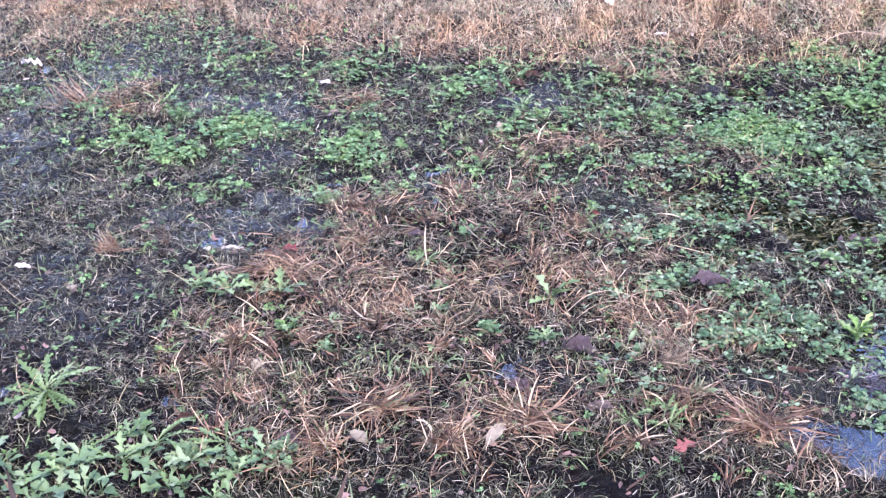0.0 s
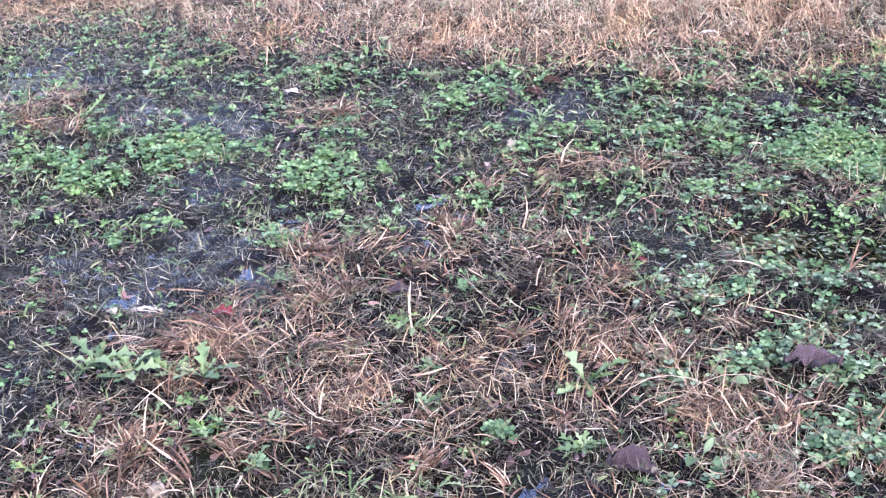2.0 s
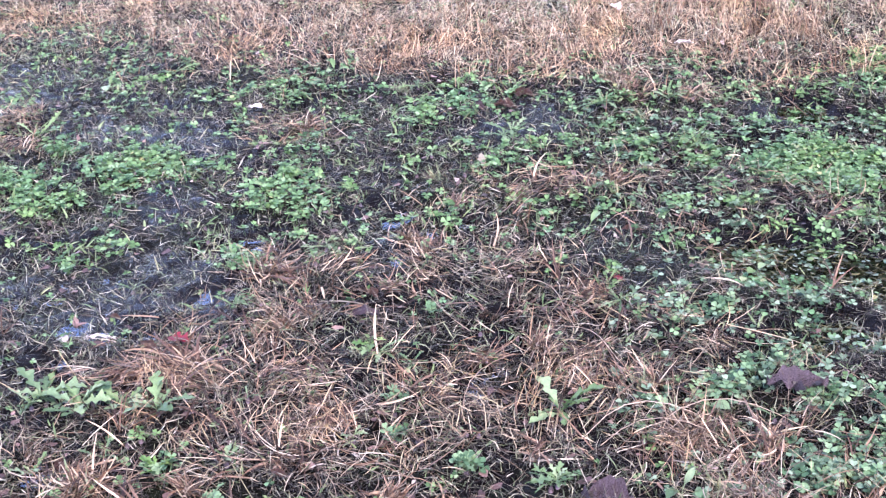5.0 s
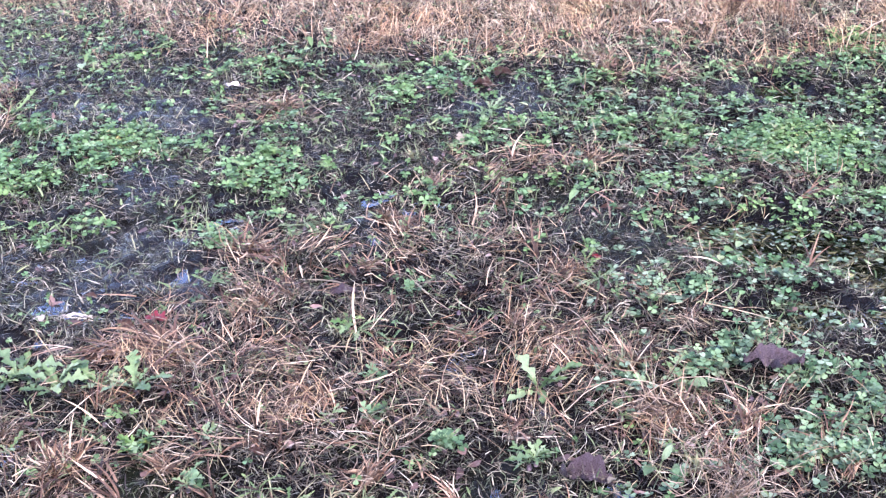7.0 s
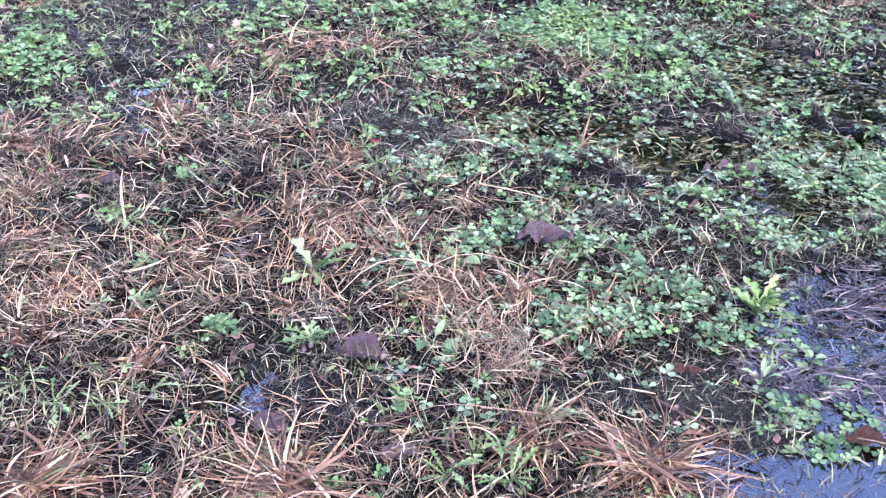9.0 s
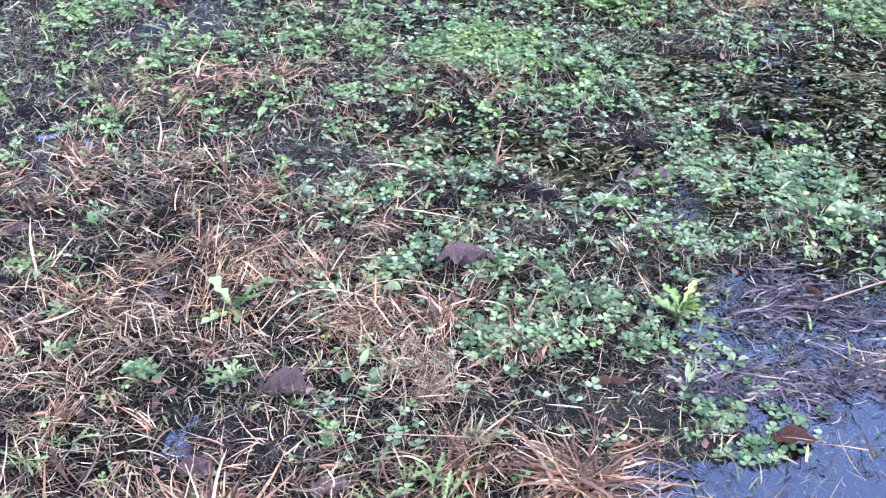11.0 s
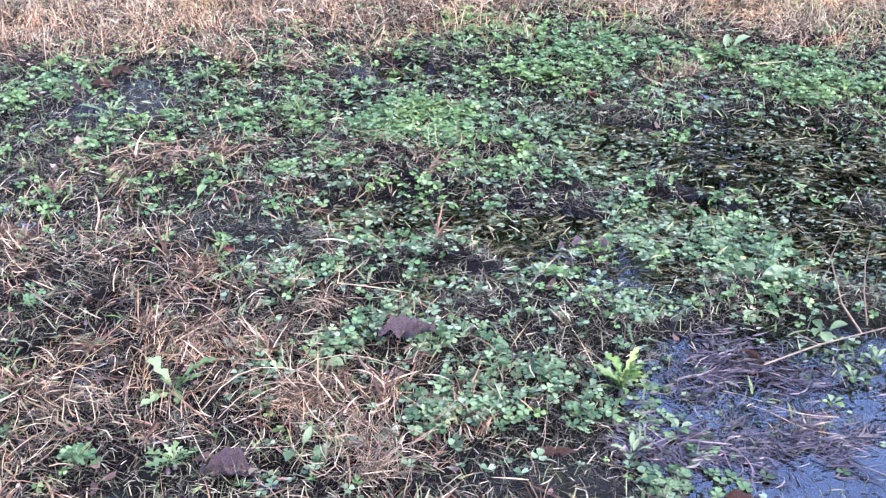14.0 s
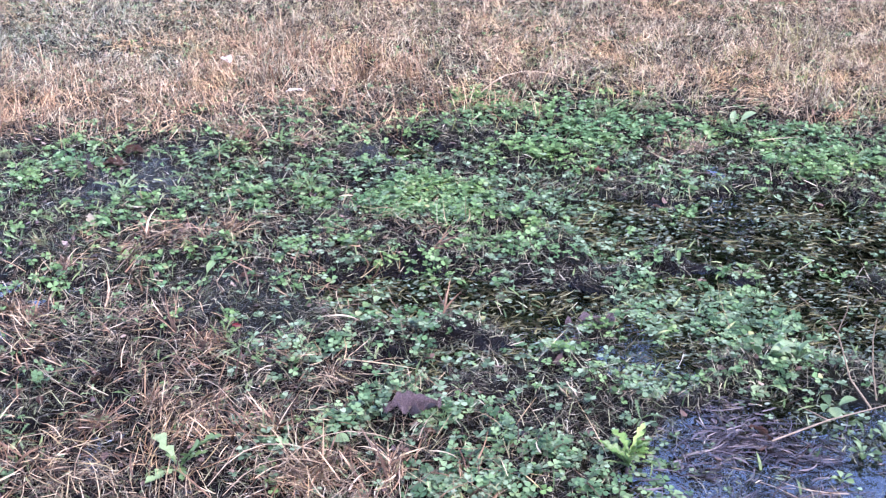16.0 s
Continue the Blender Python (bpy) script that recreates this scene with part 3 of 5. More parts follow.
def straw_mat():
    rng = np.random.default_rng(101)
    clump = lambda x, y: 0.14 + 0.86 * (vnoise(x, y, 0.09, 51) > 0.49)
    x, y = scatter(rng, 14000, lambda x, y: straw_field(x, y) * clump(x, y))
    a = lying(rng, x, y, 0.02, 0.085, 0.0018, 1.25, 0.35, 0.038, combed=0.75)
    x, y = scatter(rng, 200, lambda x, y: np.clip(straw_field(x, y) + 0.12, 0, 1))
    b = lying(rng, x, y, 0.08, 0.2, 0.0017, 1.38, 0.15, 0.03, combed=0.9)
    x, y = scatter(rng, 5200, lambda x, y: np.clip(vnoise(x, y, 0.12, 52) * 1.8 - 0.25, 0.2, 1) * np.clip(y - 0.75, 0.35, 1) * (1 - 0.9 * patchy(x, y, POOL, 21, 0.03)) * (1 - 0.8 * patchy(x, y, SEEP, 22, 0.03)), y1=4.5)
    c = lying(rng, x, y, 0.012, 0.065, 0.0022, 1.38, 0.2, 0.010, 2)
    v, f = joined([a, b])
    tagged(piece("straw_mat", mesh_of("straw_mat", v, f), STRAW), "matted brown dead grass lying on wet mud", "dead grass", kind="stuff")
    tagged(piece("straw_litter", mesh_of("straw_litter", *c), STRAW_LITTER), "short dull brown straw litter strewn over mud", "dead grass", kind="stuff")
    x, y = scatter(rng, 500, lambda x, y: straw_field(x, y) * np.clip(vnoise(x, y, 0.14, 60) * 2.4 - 0.7, 0, 1))
    loose = lying(rng, x, y, 0.04, 0.12, 0.0046, 1.25, 0.3, 0.03, combed=0.7)
    # small fans of blades, each combed one way from a common foot
    x, y = scatter(rng, 110, straw_field)
    k = 13
    comb = np.repeat(rng.uniform(0, 2 * np.pi, len(x)), k)
    size = np.repeat(rng.uniform(0.6, 1.25, len(x)), k)
    x, y = np.repeat(x, k), np.repeat(y, k)
    n = len(x)
    x, y = x + rng.normal(0, 0.007, n), y + rng.normal(0, 0.007, n)
    fans = blades(rng, x, y, relief(x, y), size * rng.uniform(0.03, 0.095, n), size * rng.uniform(0.002, 0.0052, n), np.clip(rng.normal(0.85, 0.4, n), 0.1, 1.4), rng.uniform(0.2, 1.2, n), comb + rng.normal(0, 0.75, n), sway=0.6)
    v, f = joined([loose, fans])
    tagged(piece("russet_blades", mesh_of("russet_blades", v, f), RUSSET), "broad russet dead grass blades fanning over straw", "dead grass", kind="stuff")
    x, y = scatter(rng, 5600, lambda x, y: np.maximum(patchy(x, y, BLEACH, 34), 0.08 * patchy(x, y, STRAW_NEAR, 34)))
    n = len(x)
    v, f = blades(rng, x, y, relief(x, y) + rng.uniform(0, 0.035, n), rng.uniform(0.03, 0.12, n), rng.uniform(0.0009, 0.0022, n), np.clip(rng.normal(1.25, 0.3, n), 0.7, 1.6), rng.uniform(-0.7, 0.9, n), sway=1.3)
    tagged(piece("bleached_straw", mesh_of("bleached_straw", v, f), PALE), "bleached thin straw tangled over the brown mat", "dead grass", kind="stuff")


straw_mat()


def dry_meadow():
    rng = np.random.default_rng(102)
    x, y = scatter(rng, 9000, lambda x, y: far_field(x, y) * (1 - 0.7 * patchy(x, y, LAWN, 36, 0.25)) * (0.35 + 0.65 * (vnoise(x, y, 0.12, 54) > 0.4)), y0=2.9, y1=6.7)
    v, f = lying(rng, x, y, 0.02, 0.075, 0.0022, 1.1, 0.45, 0.035, 2, combed=0.9)
    tagged(piece("dry_meadow", mesh_of("dry_meadow", v, f), MEADOW), "dense russet dry grass on the higher meadow", "dead grass", kind="stuff")
    x, y = scatter(rng, 3600, lambda x, y: far_field(x, y) * (1 - 0.5 * patchy(x, y, LAWN, 36, 0.25)) * np.clip((y - 3.7 + 0.3 * x) / 1.0, 0.1, 1), y0=2.9, y1=6.7)
    v, f = lying(rng, x, y, 0.025, 0.09, 0.0019, 1.05, 0.45, 0.035, 2, combed=0.9)
    tagged(piece("tan_meadow", mesh_of("tan_meadow", v, f), MEADOW_TAN), "pale tan grass blades standing in dry meadow", "dead grass", kind="stuff")
    x, y = scatter(rng, 4200, lambda x, y: patchy(x, y, LAWN, 36, 0.25), y0=3.0, y1=6.9)
    n = len(x)
    v, f = blades(rng, x, y, relief(x, y), rng.uniform(0.015, 0.05, n), rng.uniform(0.0015, 0.0035, n), np.clip(rng.normal(0.9, 0.4, n), 0, 1.5), rng.uniform(0, 1.2, n), seg=2, sway=1.0)
    tagged(piece("short_grass", mesh_of("short_grass", v, f), LAWN_GRASS), "short grey-green grass beside the dry meadow", "grass", kind="stuff")
    x, y = scatter(rng, 1700, lambda x, y: patchy(x, y, RUSSET_BAND, 37, 0.3) * (0.15 + 0.85 * (vnoise(x, y, 0.13, 65) > 0.45)), y0=3.0, y1=6.9)
    n = len(x)
    v, f = blades(rng, x, y, relief(x, y), rng.uniform(0.05, 0.13, n), rng.uniform(0.002, 0.004, n), np.clip(rng.normal(0.45, 0.3, n), 0, 1.2), rng.uniform(0.1, 1.0, n), seg=3)
    tagged(piece("upright_russet_grass", mesh_of("upright_russet_grass", v, f), ORANGE), "upright rust-orange dry grass in the meadow", "dead grass", kind="stuff")
    x, y = scatter(rng, 1700, lambda x, y: patchy(x, y, YELLOW_BAND, 38, 0.3) * (0.1 + 0.9 * (vnoise(x, y, 0.15, 66) > 0.5)), y0=3.0, y1=6.9)
    n = len(x)
    v, f = blades(rng, x, y, relief(x, y), rng.uniform(0.04, 0.12, n), rng.uniform(0.002, 0.0035, n), np.clip(rng.normal(0.4, 0.3, n), 0, 1.2), rng.uniform(0.1, 0.9, n), seg=3)
    tagged(piece("upright_olive_grass", mesh_of("upright_olive_grass", v, f), OLIVE), "upright yellow-olive grass in the dry meadow", "grass", kind="stuff")


dry_meadow()


def sprouts():
    rng = np.random.default_rng(103)
    x, y = scatter(rng, 8000, lambda x, y: (1 - 0.75 * far_field(x, y)) * np.clip(1.5 - 0.3 * y, 0.35, 1) * np.where(relief(x, y) > WATER_Z - 0.004, 1, np.where(y < 1.75, 0.4, 0.1)) * np.clip(vnoise(x, y, 0.13, 55) * 1.6 - 0.3 + 0.15 * patchy(x, y, SEEP, 22, 0.03), 0.05, 1))
    n = len(x)
    v, f = blades(rng, x, y, relief(x, y), rng.uniform(0.012, 0.045, n), rng.uniform(0.0010, 0.0025, n), np.clip(rng.normal(0.8, 0.4, n), 0, 1.5), rng.uniform(0, 1.6, n), seg=2, sway=1.0)
    tagged(piece("grass_sprouts", mesh_of("grass_sprouts", v, f), SPROUT), "sparse thin grey-green grass sprouting from mud", "grass", kind="stuff")
    x, y = scatter(rng, 3000, lambda x, y: patchy(x, y, GREEN, 35) * 0.8 + 0.07 + 0.12 * clover_field(x, y) + 0.10 * patchy(x, y, CLOVER_POOL, 43))
    n = len(x)
    v, f = blades(rng, x, y, relief(x, y), rng.uniform(0.018, 0.06, n), rng.uniform(0.0014, 0.0030, n), np.clip(rng.normal(0.75, 0.35, n), 0, 1.4), rng.uniform(0.1, 1.0, n), seg=3)
    tagged(piece("green_grass", mesh_of("green_grass", v, f), GRASS), "short fresh green grass between the weeds", "grass", kind="stuff")


sprouts()


def clover_shape(notch=0.93):
    """Three folded heart-shaped leaflets round the origin, one unit from stalk to tip."""
    one = np.array([(0, 0.03, 0), (0, 0.5, -0.05), (0, notch, -0.02), (-0.34, 0.32, 0.05), (-0.53, 0.68, 0.08), (-0.28, 1.0, 0.03), (0.34, 0.32, 0.05), (0.53, 0.68, 0.08), (0.28, 1.0, 0.03)], float)
    f1 = np.array([(0, 1, 4, 3), (1, 2, 5, 4), (0, 6, 7, 1), (1, 7, 8, 2)])
    verts, faces = [], []
    for k in range(3):
        a = k * 2 * np.pi / 3
        r = np.array([[np.cos(a), -np.sin(a), 0], [np.sin(a), np.cos(a), 0], [0, 0, 1]])
        verts.append(one @ r.T), faces.append(f1 + 9 * k)
    return np.concatenate(verts), np.concatenate(faces)


def clovers(rng, x, y, size, stalk, tilt, z=None):
    """Many clover leaves on their stalks; the foot of each at x, y."""
    shape, sf = clover_shape()
    n = len(x)
    z = relief(x, y) if z is None else z
    a, t, d = rng.uniform(0, 2 * np.pi, n), np.abs(rng.normal(0, tilt, n)), rng.uniform(0, 2 * np.pi, n)
    ca, sa = np.cos(a), np.sin(a)
    spin = np.zeros((n, 3, 3))
    spin[:, 0, 0], spin[:, 0, 1], spin[:, 1, 0], spin[:, 1, 1], spin[:, 2, 2] = ca, -sa, sa, ca, 1
    ax = np.stack([np.cos(d), np.sin(d), np.zeros(n)], -1)
    cross = np.zeros((n, 3, 3))
    cross[:, 0, 2], cross[:, 1, 2], cross[:, 2, 0], cross[:, 2, 1] = ax[:, 1], -ax[:, 0], -ax[:, 1], ax[:, 0]
    tip = np.eye(3) + np.sin(t)[:, None, None] * cross + (1 - np.cos(t))[:, None, None] * (cross @ cross)
    turn = tip @ spin
    cup = rng.uniform(-0.25, 0.35, n)
    v = np.repeat(shape[None], n, 0)
    r2 = (v[..., 0] ** 2 + v[..., 1] ** 2)
    v[..., 2] += cup[:, None] * r2
    v = np.einsum("nij,nkj->nki", turn, v * size[:, None, None])
    off = np.stack([rng.normal(0, 0.35, n) * stalk, rng.normal(0, 0.35, n) * stalk, stalk], -1)
    foot = np.stack([x, y, z], -1)
    head = foot + off
    leaf = (v + head[:, None]).reshape(-1, 3)
    lf = (np.arange(n)[:, None, None] * len(shape) + sf).reshape(-1, 4)
    w = np.stack([np.cos(d), np.sin(d), np.zeros(n)], -1) * 0.0008
    st = np.stack([foot - w, foot + w, head + w * 0.8, head - w * 0.8], 1).reshape(-1, 3)
    stf = (np.arange(n)[:, None] * 4 + np.arange(4)) + len(leaf)
    return np.concatenate([leaf, st]), np.concatenate([lf, stf])


def clover_carpet():
    rng = np.random.default_rng(104)
    gaps = lambda x, y: np.clip(vnoise(x, y, 0.11, 56) * 3.6 - 1.15, 0.03, 1) * np.clip(vnoise(x, y, 0.045, 62) * 5 - 1.6, 0.1, 1)
    x, y = scatter(rng, 8600, lambda x, y: clover_field(x, y) * np.maximum(gaps(x, y), np.clip((clover_field(x, y) - 0.6) * 2.4, 0, 0.85)))
    n = len(x)
    v, f = clovers(rng, x, y, rng.uniform(0.0075, 0.0170, n), rng.uniform(0.004, 0.026, n), 0.32)
    tagged(piece("clover_carpet", mesh_of("clover_carpet", v, f), CLOVER), "green clover leaves crowding over wet mud", "clover", kind="stuff")
    x, y = scatter(rng, 420, lambda x, y: (1 - 0.8 * far_field(x, y)) * np.clip(vnoise(x, y, 0.075, 53) * 4 - 2.2, 0.08, 1))
    n = len(x)
    v, f = clovers(rng, x, y, rng.uniform(0.006, 0.013, n), rng.uniform(0.003, 0.018, n), 0.5)
    tagged(piece("scattered_clover", mesh_of("scattered_clover", v, f), CLOVER), "single clover leaves scattered through dead grass", "clover", kind="stuff")
    x, y = scatter(rng, 5600, lambda x, y: np.maximum(patchy(x, y, CLOVER_POOL, 43) * np.maximum(gaps(x, y), 0.25), (0.035 + 0.03 * (y > 1.9)) * (x > 0.1) * (y > 1.45) * (y < 3.6)) * (1 - 0.6 * patchy(x, y, DROWNED_PATCH, 46, 0.03)) * (1 - 0.85 * patchy(x, y, OPEN_WATER, 47, 0.03)))
    n = len(x)
    z = np.maximum(relief(x, y), WATER_Z - 0.002)
    v, f = clovers(rng, x, y, rng.uniform(0.0075, 0.0155, n), rng.uniform(0.004, 0.028, n) * (1 - 0.8 * (relief(x, y) < WATER_Z)), 0.16, z)
    tagged(piece("pool_clover", mesh_of("pool_clover", v, f), POOL_LEAF), "pale green clover leaves floating on shallow water", "clover", kind="stuff")


clover_carpet()


def drowned_grass():
    rng = np.random.default_rng(105)
    for per, mat, lo, hi, reach, least, label in ((30000, DROWNED, -0.006, 0.010, (1.1, 2.2), 0.1, "dark drowned grass lying flat in puddle"), (80, RUSSET, -0.012, 0.002, (0.9, 2.3), 0.1, "dead straw blades lying in puddle"), (19000, SUNKEN, -0.004, 0.002, (2.1, 4.2), 0.2, "yellow-green drowned grass under shallow water")):
        x, y = scatter(rng, per, lambda x, y: (patchy(x, y, DROWNED_PATCH, 46, 0.03) if mat is DROWNED else patchy(x, y, POOL, 21, 0.03)) * np.clip(vnoise(x, y, 0.09, 58) * 2.4 - 0.55, least, 1) * np.clip(vnoise(x, y, 0.035, 48) * 3 - 0.6, 0.1 + least, 1), x0=0.0, y0=reach[0], y1=reach[1])
        n = len(x)
        flow = -0.35 + 1.6 * (vnoise(x, y, 0.2, 59) - 0.5) + rng.normal(0, 0.7, n)
        v, f = blades(rng, x, y, np.full(n, WATER_Z) + rng.uniform(lo, hi, n), rng.uniform(0.015, 0.075, n) ** (1.0 if mat is DROWNED else 1.15), rng.uniform(0.0015, 0.0040, n), np.full(n, 1.51), rng.normal(0.05, 0.09, n), flow, sway=1.3)
        tagged(piece("drowned_grass", mesh_of("drowned_grass", v, f), mat), label, "dead grass", kind="stuff")


THATCH = leafy("rotted_grass", [(0.0, (0.008, 0.007, 0.006)), (0.55, (0.026, 0.023, 0.018)), (0.77, (0.09, 0.088, 0.06)), (0.92, (0.25, 0.235, 0.17)), (1.0, (0.46, 0.43, 0.34))], 0.4, 0.3, through_light=0.1, shine=0.2)
drowned_grass()


def thatch():
    """Rotted short bits of grass that cover the mud nearly everywhere."""
    rng = np.random.default_rng(107)
    x, y = scatter(rng, 14500, lambda x, y: np.clip(1.25 - 0.22 * y, 0.12, 1) * np.where(relief(x, y) > WATER_Z - 0.004, 1, 0.12) * (1 - 0.2 * patchy(x, y, SEEP, 22, 0.03)) * np.clip(vnoise(x, y, 0.08, 57) * 1.8 - 0.25, 0.08, 1), y1=5.6)
    n = len(x)
    v, f = blades(rng, x, y, relief(x, y) + rng.uniform(0.0, 0.006, n), rng.uniform(0.010, 0.05, n), rng.uniform(0.0007, 0.0022, n), np.clip(rng.normal(1.3, 0.3, n), 0.4, 1.7), rng.uniform(-0.6, 0.6, n), seg=2, sway=1.2)
    tagged(piece("grass_thatch", mesh_of("grass_thatch", v, f), THATCH), "dark rotted grass bits covering the wet mud", "dead grass", kind="stuff")


thatch()


def emergent_grass():
    """Short curled wisps standing in the shallow puddle."""
    rng = np.random.default_rng(111)
    field = lambda x, y: np.maximum(patchy(x, y, DROWNED_PATCH, 46, 0.03), 0.5 * patchy(x, y, POOL, 21, 0.03)) * np.clip(vnoise(x, y, 0.06, 72) * 2.4 - 0.6, 0.05, 1)
    for per, mat, label in ((14000, WISP, "short dark wisps of grass rising through puddle"), (1500, GRASS, "thin yellow-green blades rising through puddle")):
        x, y = scatter(rng, per, field, x0=0.2, x1=1.9, y0=1.15, y1=2.15)
        n = len(x)
        v, f = blades(rng, x, y, np.full(n, WATER_Z - 0.003), rng.uniform(0.010, 0.042, n), rng.uniform(0.0012, 0.003, n), np.clip(rng.normal(1.1, 0.35, n), 0.1, 1.5), rng.uniform(-0.2, 1.2, n), seg=3, sway=1.4)
        tagged(piece("emergent_grass", mesh_of("emergent_grass", v, f), mat), label, "grass", kind="stuff")


WISP = leafy("puddle_wisps", [(0.0, (0.012, 0.014, 0.014)), (0.5, (0.035, 0.040, 0.036)), (0.85, (0.085, 0.10, 0.065)), (1.0, (0.20, 0.20, 0.14))], 0.35, 0.3, through_light=0.1)
emergent_grass()


def weed_blades():
    """Short broad leaves of small weeds between the clover."""
    rng = np.random.default_rng(110)
    x, y = scatter(rng, 2600, lambda x, y: np.clip(0.7 * patchy(x, y, CLOVER_LEFT, 44) + 0.55 * clover_field(x, y) + 0.25 * patchy(x, y, CLOVER_POOL, 45) + 0.28 * straw_field(x, y) + 0.06, 0, 1) * (vnoise(x, y, 0.07, 64) > 0.52))
    n = len(x)
    z = np.maximum(relief(x, y), WATER_Z)
    v, f = blades(rng, x, y, z, rng.uniform(0.014, 0.042, n), rng.uniform(0.003, 0.0075, n), np.clip(rng.normal(0.9, 0.3, n), 0.2, 1.4), rng.uniform(0.0, 0.9, n), sway=0.4)
    tagged(piece("small_weeds", mesh_of("small_weeds", v, f), SMALL_WEED), "short broad green weed leaves between clover", "weed", kind="stuff")


weed_blades()


def litter():
    """Small torn bits of rotten leaf pressed into the mud."""
    rng = np.random.default_rng(106)
    x, y = scatter(rng, 150, lambda x, y: (0.3 + 0.7 * straw_field(x, y)) * (1 - 0.95 * patchy(x, y, POOL, 21, 0.03)))
    n = len(x)
    z = np.maximum(relief(x, y), WATER_Z - 0.003) + 0.003
    k = 6
    a = np.linspace(0, 2 * np.pi, k, endpoint=False)[None] + rng.uniform(-0.3, 0.3, (n, k))
    r = rng.uniform(0.5, 1.0, (n, k)) * rng.uniform(0.006, 0.02, n)[:, None]
    turn, tilt = rng.uniform(0, 6.28, n)[:, None], rng.normal(0, 0.25, n)[:, None]
    px, py = r * np.cos(a), r * np.sin(a) * 0.6
    rim = np.stack([x[:, None] + px * np.cos(turn) - py * np.sin(turn), y[:, None] + px * np.sin(turn) + py * np.cos(turn), z[:, None] + 0.004 + px * tilt + rng.uniform(-0.002, 0.003, (n, k))], -1)
    mid = np.stack([x, y, z + 0.003], -1)[:, None]
    verts = np.concatenate([mid, rim], 1).reshape(-1, 3)
    one = np.array([(0, 1 + 2 * j, 1 + (2 * j + 1) % k, 1 + (2 * j + 2) % k) for j in range(k // 2)])
    faces = (np.arange(n)[:, None, None] * (k + 1) + one).reshape(-1, 4)
    tagged(piece("leaf_litter", mesh_of("leaf_litter", verts, faces), LITTER), "small dark torn leaf scraps pressed into mud", "leaf litter", kind="stuff")


def outer_meadow():
    """Rough cover beyond the well-seen ground."""
    rng = np.random.default_rng(109)
    x, y = rng.normal(0, 4.2, 90000), rng.normal(2.6, 4.2, 90000)
    keep = (np.abs(x - 0.05 * y) + 0.2 * (vnoise(x, y, 0.5, 68) - 0.5) > 0.80 + 0.62 * y) | (y + 0.2 * vnoise(x, y, 0.4, 69) < 1.0) | (y > 6.6)
    x, y = x[keep], y[keep]
    n = len(x)
    dry, tone = far_field(x, y) > 0.5, vnoise(x, y, 0.7, 63)
    kinds = (
        (dry, MEADOW, "dry russet grass over the outer meadow"),
        (~dry & (tone > 0.52), STRAW, "brown dead grass over the outer meadow"),
        (~dry & (tone <= 0.52), GRASS, "short green grass over the outer meadow"),
    )
    for pick, mat, label in kinds:
        a, b = x[pick], y[pick]
        v, f = lying(rng, a, b, 0.06, 0.17, 0.014, 1.1, 0.4, 0.02, 2, combed=0.9)
        tagged(piece("outer_grass", mesh_of("outer_grass", v, f), mat), label, "grass", kind="stuff")


outer_meadow()


def floating_bits():
    rng = np.random.default_rng(108)
    x, y = scatter(rng, 7500, lambda x, y: patchy(x, y, POOL, 21, 0.03) * (1 - 0.15 * patchy(x, y, OPEN_WATER, 47, 0.03)) * (1 - patchy(x, y, DROWNED_PATCH, 46, 0.03)) * np.clip(vnoise(x, y, 0.12, 61) * 2 - 0.5, 0.1, 1), x0=-0.2, y0=1.7, y1=4.4)
    n, k = len(x), 6
    a = np.linspace(0, 2 * np.pi, k, endpoint=False)[None] + rng.uniform(-0.3, 0.3, (n, k))
    r = rng.uniform(0.55, 1.0, (n, k)) * rng.uniform(0.0028, 0.0105, n)[:, None]
    turn = rng.normal(0, 0.5, n)[:, None]
    px, py = r * np.cos(a) * 1.2, r * np.sin(a) * 0.6
    z = WATER_Z + rng.uniform(-0.003, 0.005, n)
    rim = np.stack([x[:, None] + px * np.cos(turn) - py * np.sin(turn), y[:, None] + px * np.sin(turn) + py * np.cos(turn), np.repeat(z[:, None], k, 1) + rng.uniform(-0.001, 0.002, (n, k))], -1)
    verts = np.concatenate([np.stack([x, y, z], -1)[:, None], rim], 1).reshape(-1, 3)
    one = np.array([(0, 1 + 2 * j, 1 + (2 * j + 1) % k, 1 + (2 * j + 2) % k) for j in range(k // 2)])
    faces = (np.arange(n)[:, None, None] * (k + 1) + one).reshape(-1, 4)
    tagged(piece("floating_bits", mesh_of("floating_bits", verts, faces), FLOATING), "small pale leaf bits floating on puddle", "leaf litter", kind="stuff")


FLOATING = leafy("floating_leaf_bits", [(0.0, (0.02, 0.024, 0.016)), (0.4, (0.055, 0.07, 0.046)), (0.8, (0.11, 0.146, 0.101)), (1.0, (0.206, 0.256, 0.194))], 0.4, 0.3, shine=0.2)
floating_bits()
LITTER = leafy("rotten_leaf", [(0.0, (0.05, 0.03, 0.028)), (0.6, (0.14, 0.085, 0.07)), (0.9, (0.24, 0.15, 0.12)), (1.0, (0.42, 0.33, 0.28))], 0.35, 0.4)
litter()

# ---------------------------------------------------------------- single plants and things


